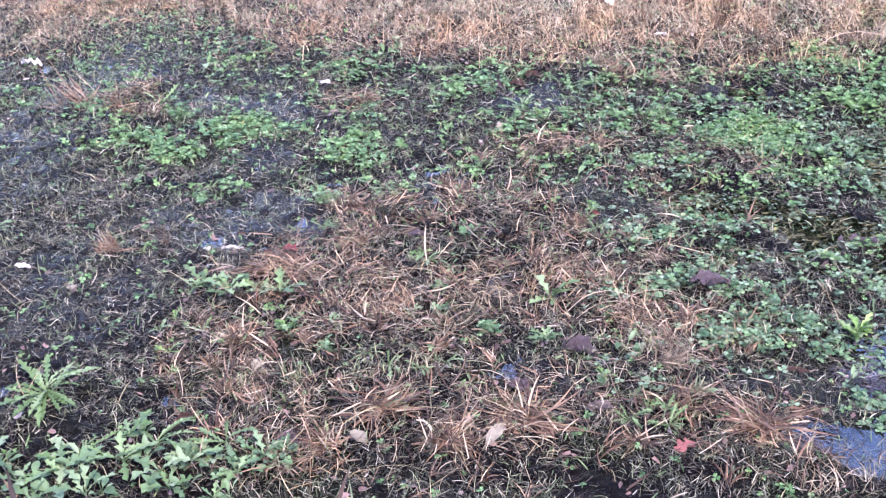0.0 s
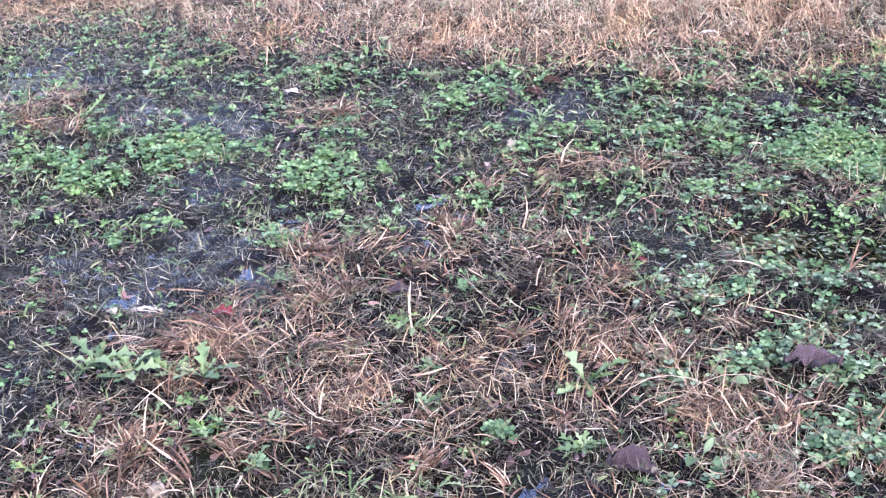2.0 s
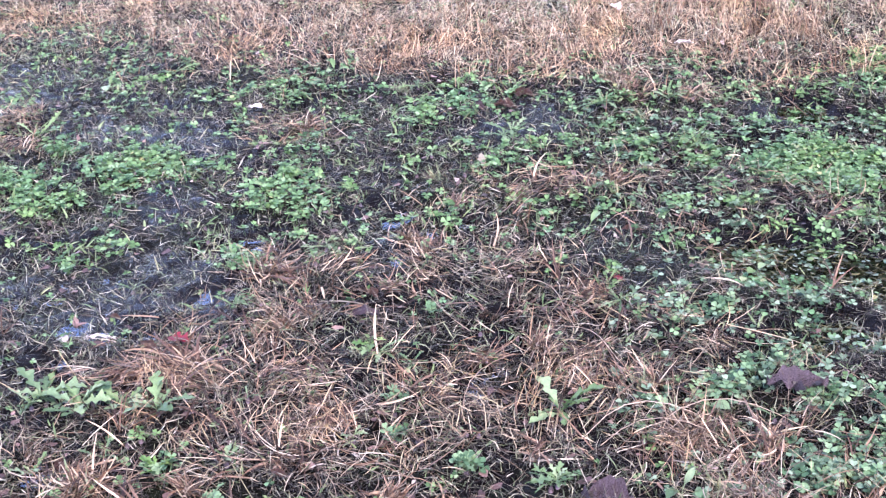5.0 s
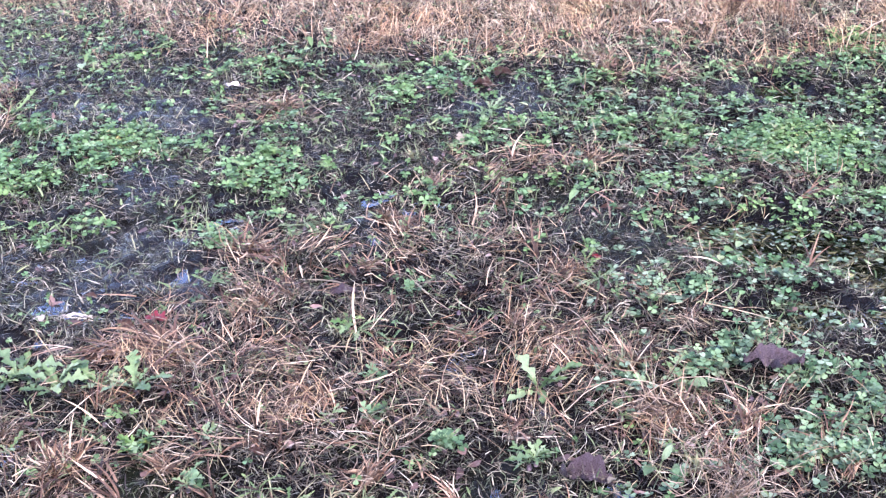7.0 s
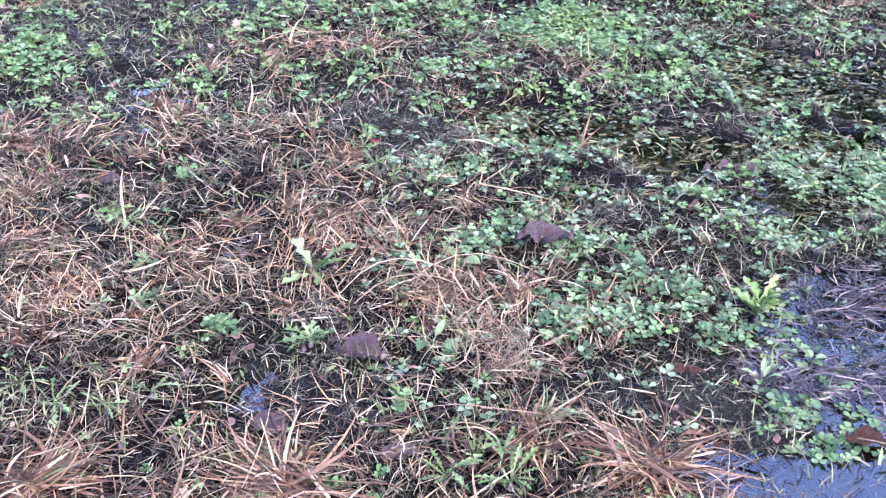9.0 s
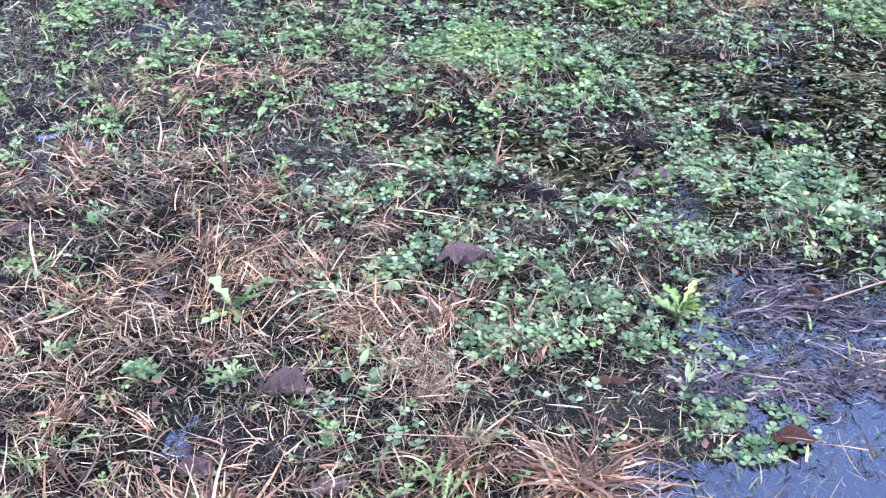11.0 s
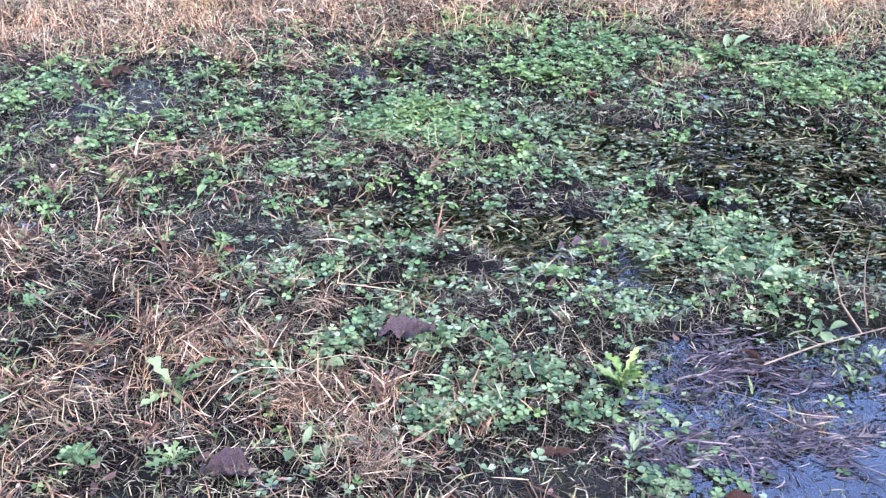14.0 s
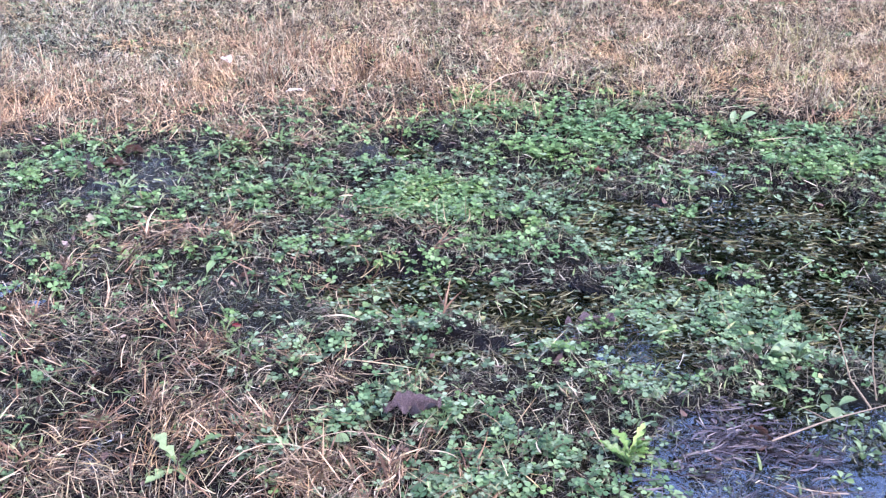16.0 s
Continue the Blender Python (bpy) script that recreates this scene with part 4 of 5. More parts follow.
def strip_leaf(name, profile, n=11, rise=0.5, droop=-0.4, fold=0.12, crumple=0.0, seed=0, soften=0):
    """A leaf of unit length along +y from its foot; profile gives the half width along it."""
    rng = np.random.default_rng(seed)
    s = np.linspace(0, 1, n)
    ang = rise + (droop - rise) * s
    y = np.concatenate([[0], np.cumsum(np.cos(ang[:-1]))]) / (n - 1)
    z = np.concatenate([[0], np.cumsum(np.sin(ang[:-1]))]) / (n - 1)
    bend = rng.normal(0, 0.06) * s * s
    rough = rng.normal(0, crumple, (n, 5))
    for k in range(soften):
        rough = 1.28 * (0.25 * np.roll(rough, 1, 0) + 0.5 * rough + 0.25 * np.roll(rough, -1, 0))
    rows = []
    for i in range(n):
        w, w2 = profile(s[i], 0), profile(s[i], 1)
        c = rough[i]
        rows += [(bend[i] - w, y[i] - 0.02, z[i] + fold * w + c[0]), (bend[i] - w * 0.5, y[i], z[i] + fold * w * 0.3 + c[1]), (bend[i], y[i], z[i] + c[2]), (bend[i] + w2 * 0.5, y[i], z[i] + fold * w2 * 0.3 + c[3]), (bend[i] + w2, y[i] - 0.02, z[i] + fold * w2 + c[4])]
    faces = [(5 * i + j, 5 * i + j + 1, 5 * i + j + 6, 5 * i + j + 5) for i in range(n - 1) for j in range(4)]
    return mesh_of(name, rows, faces)


def tube(name, points, radii, sides=7):
    pts = [Vector(p) for p in points]
    rows = []
    for i, p in enumerate(pts):
        d = (pts[min(i + 1, len(pts) - 1)] - pts[max(i - 1, 0)]).normalized()
        u = d.orthogonal().normalized()
        w = d.cross(u)
        rows += [p + (u * math.cos(a) + w * math.sin(a)) * radii[i] for a in (2 * math.pi * k / sides for k in range(sides))]
    faces = [(i * sides + k, i * sides + (k + 1) % sides, (i + 1) * sides + (k + 1) % sides, (i + 1) * sides + k) for i in range(len(pts) - 1) for k in range(sides)]
    return mesh_of(name, [tuple(r) for r in rows], faces)


def jagged_of(seed, lobes=(5.0, 7.6), breadth=(0.75, 1.1)):
    """Half width of a dandelion leaf: narrow stalk, uneven teeth that grow to a broad end lobe."""
    rng = random.Random(seed)
    beat, depth, wide = rng.uniform(*lobes), rng.uniform(0.85, 1.25), rng.uniform(*breadth)
    uneven = [rng.uniform(0.55, 1.3) for k in range(20)]

    def jagged(s, side):
        t = (s * beat + 0.35 * side)
        tooth_no, t = int(t), t % 1.0
        tooth = 0.12 + depth * uneven[tooth_no + 10 * side] * (t / 0.74 if t < 0.74 else (1 - t) / 0.26)
        tooth = tooth + (1 - tooth) * max(0.0, (s - 0.8) / 0.2)
        body = 0.012 + 0.080 * wide * math.sin(min(1, s * 1.02) * math.pi * 0.64) ** 1.7
        tip = max(0.0, 1 - max(0, (s - 0.80) / 0.20) ** 1.7)
        return max(0.004, (0.010 + (body - 0.010) * tooth) * tip)

    return jagged


def oval(width, peak=0.55):
    def f(s, side):
        s = min(1.0, max(0.0, s))
        t = s / peak * 0.5 if s < peak else 0.5 + (s - peak) / (1 - peak) * 0.5
        return max(0.006, width * math.sin(math.pi * min(0.995, t)) ** 0.85)
    return f


def lobed(s, side):
    """A three-lobed autumn leaf, unevenly torn."""
    lobe = 0.55 + 0.45 * math.cos((s * 2.7 + 0.2 * side) * 2 * math.pi)
    return max(0.01, (0.16 + 0.26 * lobe) * math.sin(math.pi * min(0.99, 0.06 + s * 0.94)) ** 0.6)


JAGGED = [strip_leaf("jagged_leaf", jagged_of(k), 46, r, d, 0.35, 0.012, k) for k, (r, d) in enumerate([(0.25, -0.2), (0.5, -0.5), (0.1, -0.1), (0.6, -0.7), (0.35, -0.6), (0.0, 0.1), (0.45, -0.2), (0.2, -0.45)])]
LOBED = [strip_leaf("lobed_leaf", jagged_of(30 + k, (2.8, 4.2), (1.7, 2.4)), 30, r, d, 0.35, 0.014, 30 + k) for k, (r, d) in enumerate([(0.3, -0.3), (0.6, -0.4), (0.1, 0.1), (0.45, -0.7), (0.8, -0.2)])]
OVALS = [strip_leaf("oval_leaf", oval(w, p), 9, r, d, 0.3, 0.003, 10 + k) for k, (w, p, r, d) in enumerate([(0.24, 0.55, 0.8, -0.3), (0.30, 0.6, 0.5, -0.4), (0.18, 0.5, 1.0, 0.1)])]


def dandelion(x, y, reach, leaves, mat=None, label="dandelion rosette with jagged green leaves on wet mud", seed=0, upright=0.0, shapes=None):
    rng = random.Random(seed + int(1000 * abs(x) + 77 * y))
    mat = mat or WEED
    plant = tagged(stem_at("dandelion", x, y, footing(x, y)), label, "dandelion", "dandelions in the meadow")
    crown = tube("crown", [(0, 0, -0.012), (0, 0, 0.004), (0, 0, 0.010)], [0.006, 0.005, 0.002])
    piece("crown", crown, BROWN_LEAF, plant)
    leaves = int(leaves * 1.2)
    for k in range(leaves):
        me = rng.choice(shapes or JAGGED).copy()
        me.materials.clear()
        size = reach * rng.uniform(0.45, 1.15)
        m = pose(0, 0, 0.010 + 0.0015 * k, rng.uniform(-4, 14) + 0.6 * upright, rng.uniform(-18, 18), k * 360 / leaves + rng.uniform(-42, 42)) @ Matrix.Diagonal((size * rng.uniform(0.75, 1.1), size, size, 1))
        piece("leaf", me, WEED_PALE if rng.random() < 0.35 else mat, plant, m)
    return plant


def broadleaf(x, y, reach, leaves, mat=None, label="low broadleaf weed with smooth oval green leaves", seed=0, upright=15):
    rng = random.Random(seed + int(991 * abs(x) + 57 * y))
    mat = mat or WEED_PALE
    plant = tagged(stem_at("broadleaf_weed", x, y, footing(x, y)), label, "weed", "broadleaf weeds")
    for k in range(leaves):
        size = reach * rng.uniform(0.7, 1.1)
        turn = k * 360 / leaves + rng.uniform(-40, 40)
        stalk = size * rng.uniform(0.4, 0.8)
        a, lean = radians(turn), rng.uniform(0.3, 0.9)
        top = (-math.sin(a) * stalk * math.sin(lean), math.cos(a) * stalk * math.sin(lean), stalk * math.cos(lean) * 0.8)
        st = piece("stalk", tube("stalk", [(0, 0, -0.005), tuple(0.6 * c for c in top), top], [0.0013, 0.001, 0.0008], 5), mat, plant)
        me = rng.choice(OVALS).copy()
        piece("leaf", me, mat, st, pose(*top, rng.uniform(-10, upright), rng.uniform(-20, 20), turn) @ Matrix.Diagonal((size, size, size, 1)))
    return plant


def tussock(x, y, reach, count, mat=None, label="tussock of russet dead grass splayed over mud", seed=0, tall=0.2, green=0, fine=1.0, star=False):
    rng = np.random.default_rng(seed + int(1000 * abs(x) + 333 * y))
    plant = tagged(stem_at("grass_tussock", x, y, footing(x, y)), label, "grass tussock", "dead grass tussocks")

    comb = rng.choice([0.0, np.pi]) + rng.normal(0, 0.6)

    def fan(n, lo, hi, wide):
        r = np.abs(rng.normal(0, 0.3, n)) * reach
        a = rng.uniform(0, 2 * np.pi, n)
        bx, by = r * np.cos(a), r * np.sin(a)
        a = comb + np.pi * (rng.uniform(0, 1, n) < 0.3) + rng.normal(0, 0.5, n)
        if star:
            loose = rng.uniform(0, 1, n) < 0.3
            bx, by, a = bx * 0.7, by * 0.5, np.where(loose, rng.uniform(0, 2 * np.pi, n), a)
        lean = np.clip(rng.normal(1.15 - tall, 0.22 if tall < 0 else 0.28, n), 0.05, 1.56)
        return blades(rng, bx, by, rng.uniform(-0.004, 0.01, n), rng.uniform(lo, hi, n) * reach, rng.uniform(0.5, 1.5, n) * wide, lean, rng.uniform(-0.1, 0.9, n), a + rng.normal(0, 0.3, n), seg=5, sway=0.9)

    bold, broad = fine > 1, min(1.0, 0.3 + reach / 0.18)
    v, f = fan(int(count * 0.5) if bold else count, 0.3, 1.1 if bold else 0.8, 0.0050 * broad if bold else 0.0034 * fine)
    tagged(piece("dead_tuft", mesh_of("dead_tuft", v, f), mat or RUSSET, plant), kind="stuff")
    v, f = fan(count // 2, 0.3, 1.0, 0.0022 * fine)
    tagged(piece("bleached_tuft", mesh_of("bleached_tuft", v, f), STRAW if bold else PALE, plant), "bleached thin straw", kind="stuff")
    for k in range(20 if star else 14 if bold else 7):
        v, f = fan(1, 0.5, 1.35, 0.0056 * broad if bold else 0.0040 * fine)
        piece("blade", mesh_of("blade", v, f), mat or RUSSET_BLADE, plant)
    if green:
        v, f = fan(green, 0.4, 0.8, 0.004)
        tagged(piece("green_tuft", mesh_of("green_tuft", v, f), GRASS, plant), "fresh yellow-green shoots", kind="stuff")
    return plant


CLOVER_MESH = []
for c_notch, c_cup in ((0.93, 0.1), (0.88, -0.15), (0.96, 0.25)):
    c_v, c_f = clover_shape(c_notch)
    c_v[:, 2] += c_cup * (c_v[:, 0] ** 2 + c_v[:, 1] ** 2)
    CLOVER_MESH.append(mesh_of("clover_leaf", c_v, c_f))


def clover_plant(x, y, reach, leaves, label="clover plant with round three-part green leaves", seed=0):
    rng = random.Random(seed + int(1000 * abs(x) + 333 * y))
    plant = tagged(stem_at("clover_plant", x, y, footing(x, y)), label, "clover", "clover plants")
    afloat = height(x, y) < WATER_Z - 0.004
    reach, low, high, tip = (reach * 1.7, 0.002, 0.007, 8) if afloat else (reach, 0.006, 0.028, 25)
    for k in range(int(leaves * 1.5)):
        a, r = rng.uniform(0, 2 * math.pi), reach * math.sqrt(rng.random())
        top = (r * math.cos(a), r * math.sin(a), rng.uniform(low, high))
        st = piece("stalk", tube("stalk", [(top[0] * 0.3, top[1] * 0.3, -0.01), (top[0] * 0.8, top[1] * 0.8, top[2] * 0.7), top], [0.0009, 0.0008, 0.0007], 4), CLOVER_ONE, plant)
        size = rng.uniform(0.0085, 0.0145)
        piece("clover_leaf", rng.choice(CLOVER_MESH), CLOVER_ONE, st, pose(*top, rng.uniform(-tip, tip), rng.uniform(-tip, tip), rng.uniform(0, 360)) @ Matrix.Diagonal((size, size, size, 1)))
    return plant


def fallen_leaf(x, y, length, mat, label, shape="oval", turn=0.0, tilt=0.0, lean=0.0, lift=0.006, seed=0, width=0.3, name="fallen_leaf", curl=0.35, torn_end=False):
    smooth = oval(width, 0.5)
    torn = [random.Random(seed * 7 + k).uniform(0.8, 1.1) for k in range(12)]
    edge = lambda s, side: float(np.interp(s * 5, range(6), torn[6 * side:6 * side + 6]))
    prof = lobed if shape == "lobed" else (lambda s, side: smooth(s, side) * edge(s, side))
    leaf = tagged(stem_at(name, x, y, footing(x, y) + lift), label, "fallen leaf", "fallen leaves")
    me = strip_leaf("blade", prof, 21, 0.2, -0.25, curl, 0.10 if length > 0.09 else 0.05, 500 + seed, 2)
    rot = pose(0, 0, 0, tilt, lean, turn)
    piece("blade", me, mat, leaf, rot @ Matrix.Diagonal((length, length, length, 1)) @ pose(0, -0.5, 0))
    if torn_end:
        tip = strip_leaf("torn_end", oval(0.5, 0.4), 9, 0.5, 0.1, 0.5, 0.05, 700 + seed)
        piece("torn_end", tip, PALE_LEAF, leaf, rot @ pose(0.0, -0.54 * length, 0.010, 8, 10, 75) @ Matrix.Diagonal((0.16 * length, 0.30 * length, 0.2 * length, 1)), "pale torn leaf end")
    piece("midrib", tube("midrib", [(0, -0.5 * length, 0.002), (0, -0.1 * length, 0.05 * length), (0, 0.3 * length, 0.03 * length)], [0.0011, 0.0009, 0.0004], 5), PALE_LEAF, leaf, rot)
    if length > 0.09:
        for k in range(4):
            at = (-0.32 + 0.17 * k) * length
            for side in (-1, 1):
                reach = width * length * (0.75 - 0.12 * abs(k - 1.5))
                piece("vein", tube("vein", [(0, at, 0.035 * length), (side * 0.5 * reach, at + 0.05 * length, 0.05 * length), (side * reach, at + 0.12 * length, curl * 0.8 * reach)], [0.0008, 0.0007, 0.0004], 4), PALE_LEAF, leaf, rot)
    piece("leaf_stalk", tube("leaf_stalk", [(0, -0.5 * length, 0), (0.02 * length, -0.62 * length, 0.004), (0.05 * length, -0.75 * length, -0.002)], [0.0012, 0.001, 0.0008], 5), TWIG, leaf, rot)
    return leaf


# dandelions and jagged rosettes
ROSETTE = "large dandelion rosette with splayed jagged pale-green leaves on mud"
dandelion(-1.292, 1.391, 0.150, 22, WEED_PALE, ROSETTE, 1)
dandelion(-0.947, 1.216, 0.111, 11, WEED, seed=2, upright=15)
dandelion(-1.114, 1.172, 0.103, 9, WEED, seed=3)
dandelion(-0.777, 1.229, 0.097, 8, WEED, seed=4)
dandelion(0.209, 1.378, 0.062, 9, WEED_PALE, "pale green jagged dandelion among russet dead grass", 785, 25)
dandelion(0.304, 1.424, 0.060, 9, WEED_PALE, "pale green jagged dandelion among russet dead grass", 885, 35)
dandelion(0.307, 1.353, 0.065, 10, WEED_PALE, "pale green jagged dandelion among russet dead grass", 900, 30)
dandelion(0.258, 1.421, 0.045, 7, WEED_PALE, "pale green jagged dandelion among russet dead grass", 835, 35)
dandelion(0.010, 1.965, 0.100, 8, WEED_PALE, "pale broad-leaved weed leaning through dead grass", 6, 30, LOBED)
dandelion(-0.013, 1.739, 0.050, 8, WEED, seed=7, upright=10)
dandelion(-0.417, 1.572, 0.060, 6, WEED_PALE, seed=8)
dandelion(-0.267, 1.613, 0.046, 6, WEED, seed=50)
dandelion(-0.195, 1.508, 0.046, 6, WEED_PALE, seed=51)
dandelion(-0.481, 1.627, 0.055, 7, WEED, seed=52)
dandelion(-0.335, 1.566, 0.051, 5, WEED_PALE, seed=18)
dandelion(-0.571, 2.679, 0.068, 9, WEED, seed=9)
dandelion(0.850, 1.815, 0.068, 18, BRIGHT_WEED, "bright green leafy rosette at the water's edge", 10, 45, LOBED)
dandelion(0.849, 1.809, 0.066, 8, BRIGHT_WEED, "jagged green leaves at the water's edge", 10, 22)
dandelion(-0.372, 2.157, 0.066, 8, WEED, seed=11)
dandelion(-0.297, 2.130, 0.054, 7, WEED, seed=12)
for d_k, ((d_x, d_y), d_r, d_n) in enumerate((((-1.035, 1.975), 0.095, 8), ((-0.945, 1.935), 0.085, 9), ((-0.865, 1.955), 0.075, 7), ((-0.785, 1.925), 0.085, 7))):
    dandelion(d_x, d_y, d_r, d_n, WEED, "dandelion with broad lobed leaves under russet dead grass", 13 + d_k, 20, LOBED)
for d_k, ((d_x, d_y), d_r, d_n) in enumerate((
    ((-1.063, 1.775), 0.04, 5), ((-0.976, 1.747), 0.045, 5), ((-1.09, 1.712), 0.045, 5), ((-0.737, 1.752), 0.05, 6), ((-0.608, 1.637), 0.045, 6),
    ((-0.611, 1.769), 0.04, 5), ((-1.034, 1.618), 0.05, 6), ((-0.386, 1.849), 0.03, 5), ((-0.308, 1.864), 0.035, 5), ((-0.392, 2.175), 0.05, 7),
    ((-0.169, 1.787), 0.045, 6), ((-0.001, 1.746), 0.05, 7), ((0.155, 1.56), 0.045, 6), ((-0.382, 1.439), 0.035, 5),
)):
    dandelion(d_x, d_y, d_r, d_n, WEED if d_k % 3 else BRIGHT_WEED, "small low rosette of rounded green leaves in straw", 70 + d_k, 30, LOBED)
dandelion(-0.935, 1.973, 0.057, 7, WEED, seed=15)
dandelion(-1.590, 3.387, 0.105, 6, WEED_PALE, seed=16, upright=35)
dandelion(-1.325, 4.004, 0.076, 8, WEED, seed=17, upright=25)
dandelion(0.150, 2.429, 0.061, 8, WEED, seed=19)
dandelion(0.247, 2.440, 0.044, 6, WEED_PALE, seed=20, upright=25)
dandelion(0.163, 3.678, 0.069, 8, WEED, seed=21)
dandelion(0.562, 3.742, 0.064, 8, WEED, seed=22, upright=15)
dandelion(0.421, 3.344, 0.081, 10, WEED, "yellow-green ragged rosette in wet ground", 23, 20)
dandelion(-0.146, 3.425, 0.073, 9, WEED, seed=24)
dandelion(-1.810, 2.262, 0.078, 9, WEED, seed=25, upright=20)
dandelion(0.282, 2.346, 0.050, 7, WEED, seed=26, upright=20)
dandelion(0.223, 1.480, 0.041, 5, WEED, seed=27, upright=20)
dandelion(-0.737, 2.370, 0.049, 6, WEED, seed=28, upright=25)
dandelion(0.376, 3.729, 0.066, 7, WEED, seed=29, upright=15)

for (w_x, w_y), w_r in (((-1.011, 1.149), 0.10), ((-0.846, 1.161), 0.10), ((-1.150, 1.123), 0.10), ((-0.908, 1.119), 0.11), ((-0.674, 1.189), 0.08), ((-1.054, 1.949), 0.06), ((-0.871, 1.955), 0.055)):
    dandelion(w_x, w_y, w_r * 0.9, 6, WEED, "low jagged green weed crowding the mud", seed=40, upright=18, shapes=LOBED)
    broadleaf(w_x + 0.05, w_y + 0.02, w_r * 0.42, 7, WEED, "low leafy green weed crowding the mud", seed=41, upright=25)

for (w_x, w_y), w_r in (((-1.237, 1.053), 0.100), ((-1.141, 1.090), 0.100), ((-1.169, 0.987), 0.110), ((-1.061, 1.024), 0.090), ((-1.024, 1.240), 0.085), ((-0.858, 1.162), 0.080), ((-0.722, 1.118), 0.070), ((-0.869, 1.057), 0.080), ((-1.331, 1.109), 0.100), ((-0.753, 1.025), 0.080)):
    dandelion(w_x, w_y, w_r, 5, WEED, "low jagged green weed crowding the mud", seed=43, upright=22, shapes=LOBED)
    broadleaf(w_x + 0.03, w_y + 0.02, w_r * 0.42, 6, WEED, "low leafy green weed crowding the mud", seed=44, upright=25)

for (d_x, d_y), d_r, d_n in (((-0.192, 3.879), 0.07, 7), ((-0.450, 3.877), 0.07, 7), ((0.170, 3.670), 0.09, 9), ((-0.125, 3.473), 0.09, 9), ((0.051, 3.518), 0.06, 6), ((0.443, 3.413), 0.08, 8), ((0.247, 3.994), 0.08, 8), ((0.562, 3.753), 0.08, 8), ((-0.356, 3.287), 0.06, 7), ((-0.171, 3.312), 0.06, 6), ((-0.496, 3.629), 0.06, 6), ((-0.282, 3.685), 0.05, 6), ((0.251, 3.359), 0.05, 6)):
    dandelion(d_x, d_y, d_r, d_n, label="small leafy green rosette on dark wet mud", seed=70)
r_rng = np.random.default_rng(130)
r_xs, r_ys = scatter(r_rng, 30, lambda x, y: np.clip(0.35 + straw_field(x, y), 0, 1) * (1 - far_field(x, y)) * (relief(x, y) > WATER_Z), x0=-1.3, x1=1.1, y0=1.25, y1=3.9)
for d_x, d_y in list(zip(r_xs, r_ys))[:52]:
    dandelion(float(d_x), float(d_y), float(r_rng.uniform(0.028, 0.052)), int(r_rng.integers(3, 6)), WEED if r_rng.random() < 0.6 else WEED_PALE, "small jagged green seedling in dead grass", 90, float(r_rng.uniform(0, 35)))
# broadleaf weeds
broadleaf(1.894, 3.610, 0.063, 3, WEED, "single upright broad green leaf among clover")
broadleaf(1.295, 2.145, 0.066, 4, WEED, "broadleaf weed with upright oval leaves in shallow water", seed=2, upright=40)
broadleaf(1.345, 2.110, 0.060, 4, WEED, "broadleaf weed with upright oval leaves in shallow water", seed=3, upright=40)
broadleaf(1.244, 2.041, 0.044, 3, seed=4)
broadleaf(1.345, 1.931, 0.047, 4, WEED, seed=5)
broadleaf(0.218, 1.740, 0.047, 3, WEED, seed=6)
broadleaf(0.287, 1.996, 0.056, 3, seed=7)
broadleaf(0.085, 2.813, 0.046, 2, seed=8)
broadleaf(0.913, 1.679, 0.027, 5, WEED, seed=9)
broadleaf(0.798, 1.622, 0.034, 6, WEED, seed=10)
broadleaf(1.324, 1.766, 0.024, 12, WEED, "leafy green weed rising from puddle", seed=16)
broadleaf(1.401, 1.813, 0.025, 12, WEED, "leafy green weed rising from puddle", seed=17)
broadleaf(1.236, 1.695, 0.024, 6, seed=18)
broadleaf(1.301, 2.647, 0.041, 2, seed=11)
broadleaf(-1.539, 3.913, 0.055, 2, seed=12)
broadleaf(-0.758, 4.037, 0.048, 3, seed=13)
broadleaf(-0.384, 1.448, 0.026, 3, WEED, seed=14)
broadleaf(0.482, 2.603, 0.036, 2, seed=15)

# dead grass tussocks
tussock(-0.420, 1.393, 0.153, 150, seed=1, green=10, fine=1.3, tall=-0.16, star=True)
tussock(-0.040, 1.376, 0.150, 170, seed=2, fine=1.3, tall=-0.16, star=True)
tussock(0.526, 1.390, 0.150, 150, seed=3, fine=1.3, tall=-0.16, star=True)
tussock(-0.231, 1.286, 0.112, 90, seed=41, fine=1.3, tall=-0.1, star=True)
tussock(0.355, 1.448, 0.130, 70, seed=42, fine=1.3, tall=-0.2, green=6)
tussock(0.649, 1.469, 0.117, 60, seed=43, fine=1.3, tall=-0.3)
tussock(0.223, 1.311, 0.098, 70, seed=44, fine=1.3, tall=-0.2, star=True)
tussock(-0.535, 1.255, 0.100, 80, seed=45, tall=0.3)
tussock(-0.907, 1.583, 0.066, 60, label="small orange-brown grass tuft beside mud", seed=46, tall=0.5)
tussock(-0.844, 1.469, 0.056, 50, label="small orange-brown grass tuft beside mud", seed=47, tall=0.5)
tussock(-0.751, 1.426, 0.068, 60, seed=48, tall=0.5, green=8)
tussock(-1.393, 2.192, 0.103, 70, label="small dark dead grass tuft in mud", seed=4)
tussock(-0.694, 2.543, 0.096, 100, seed=5, fine=1.3, tall=-0.12)
tussock(-0.770, 2.094, 0.125, 130, seed=6, fine=1.3, tall=-0.12)
tussock(-0.886, 2.079, 0.101, 90, seed=26, fine=1.3, tall=-0.12)
tussock(-0.390, 2.473, 0.060, 50, seed=7, green=8)
tussock(-0.047, 2.212, 0.073, 50, seed=8, tall=0.6)
tussock(0.195, 2.070, 0.063, 60, seed=9, green=14, tall=0.55)
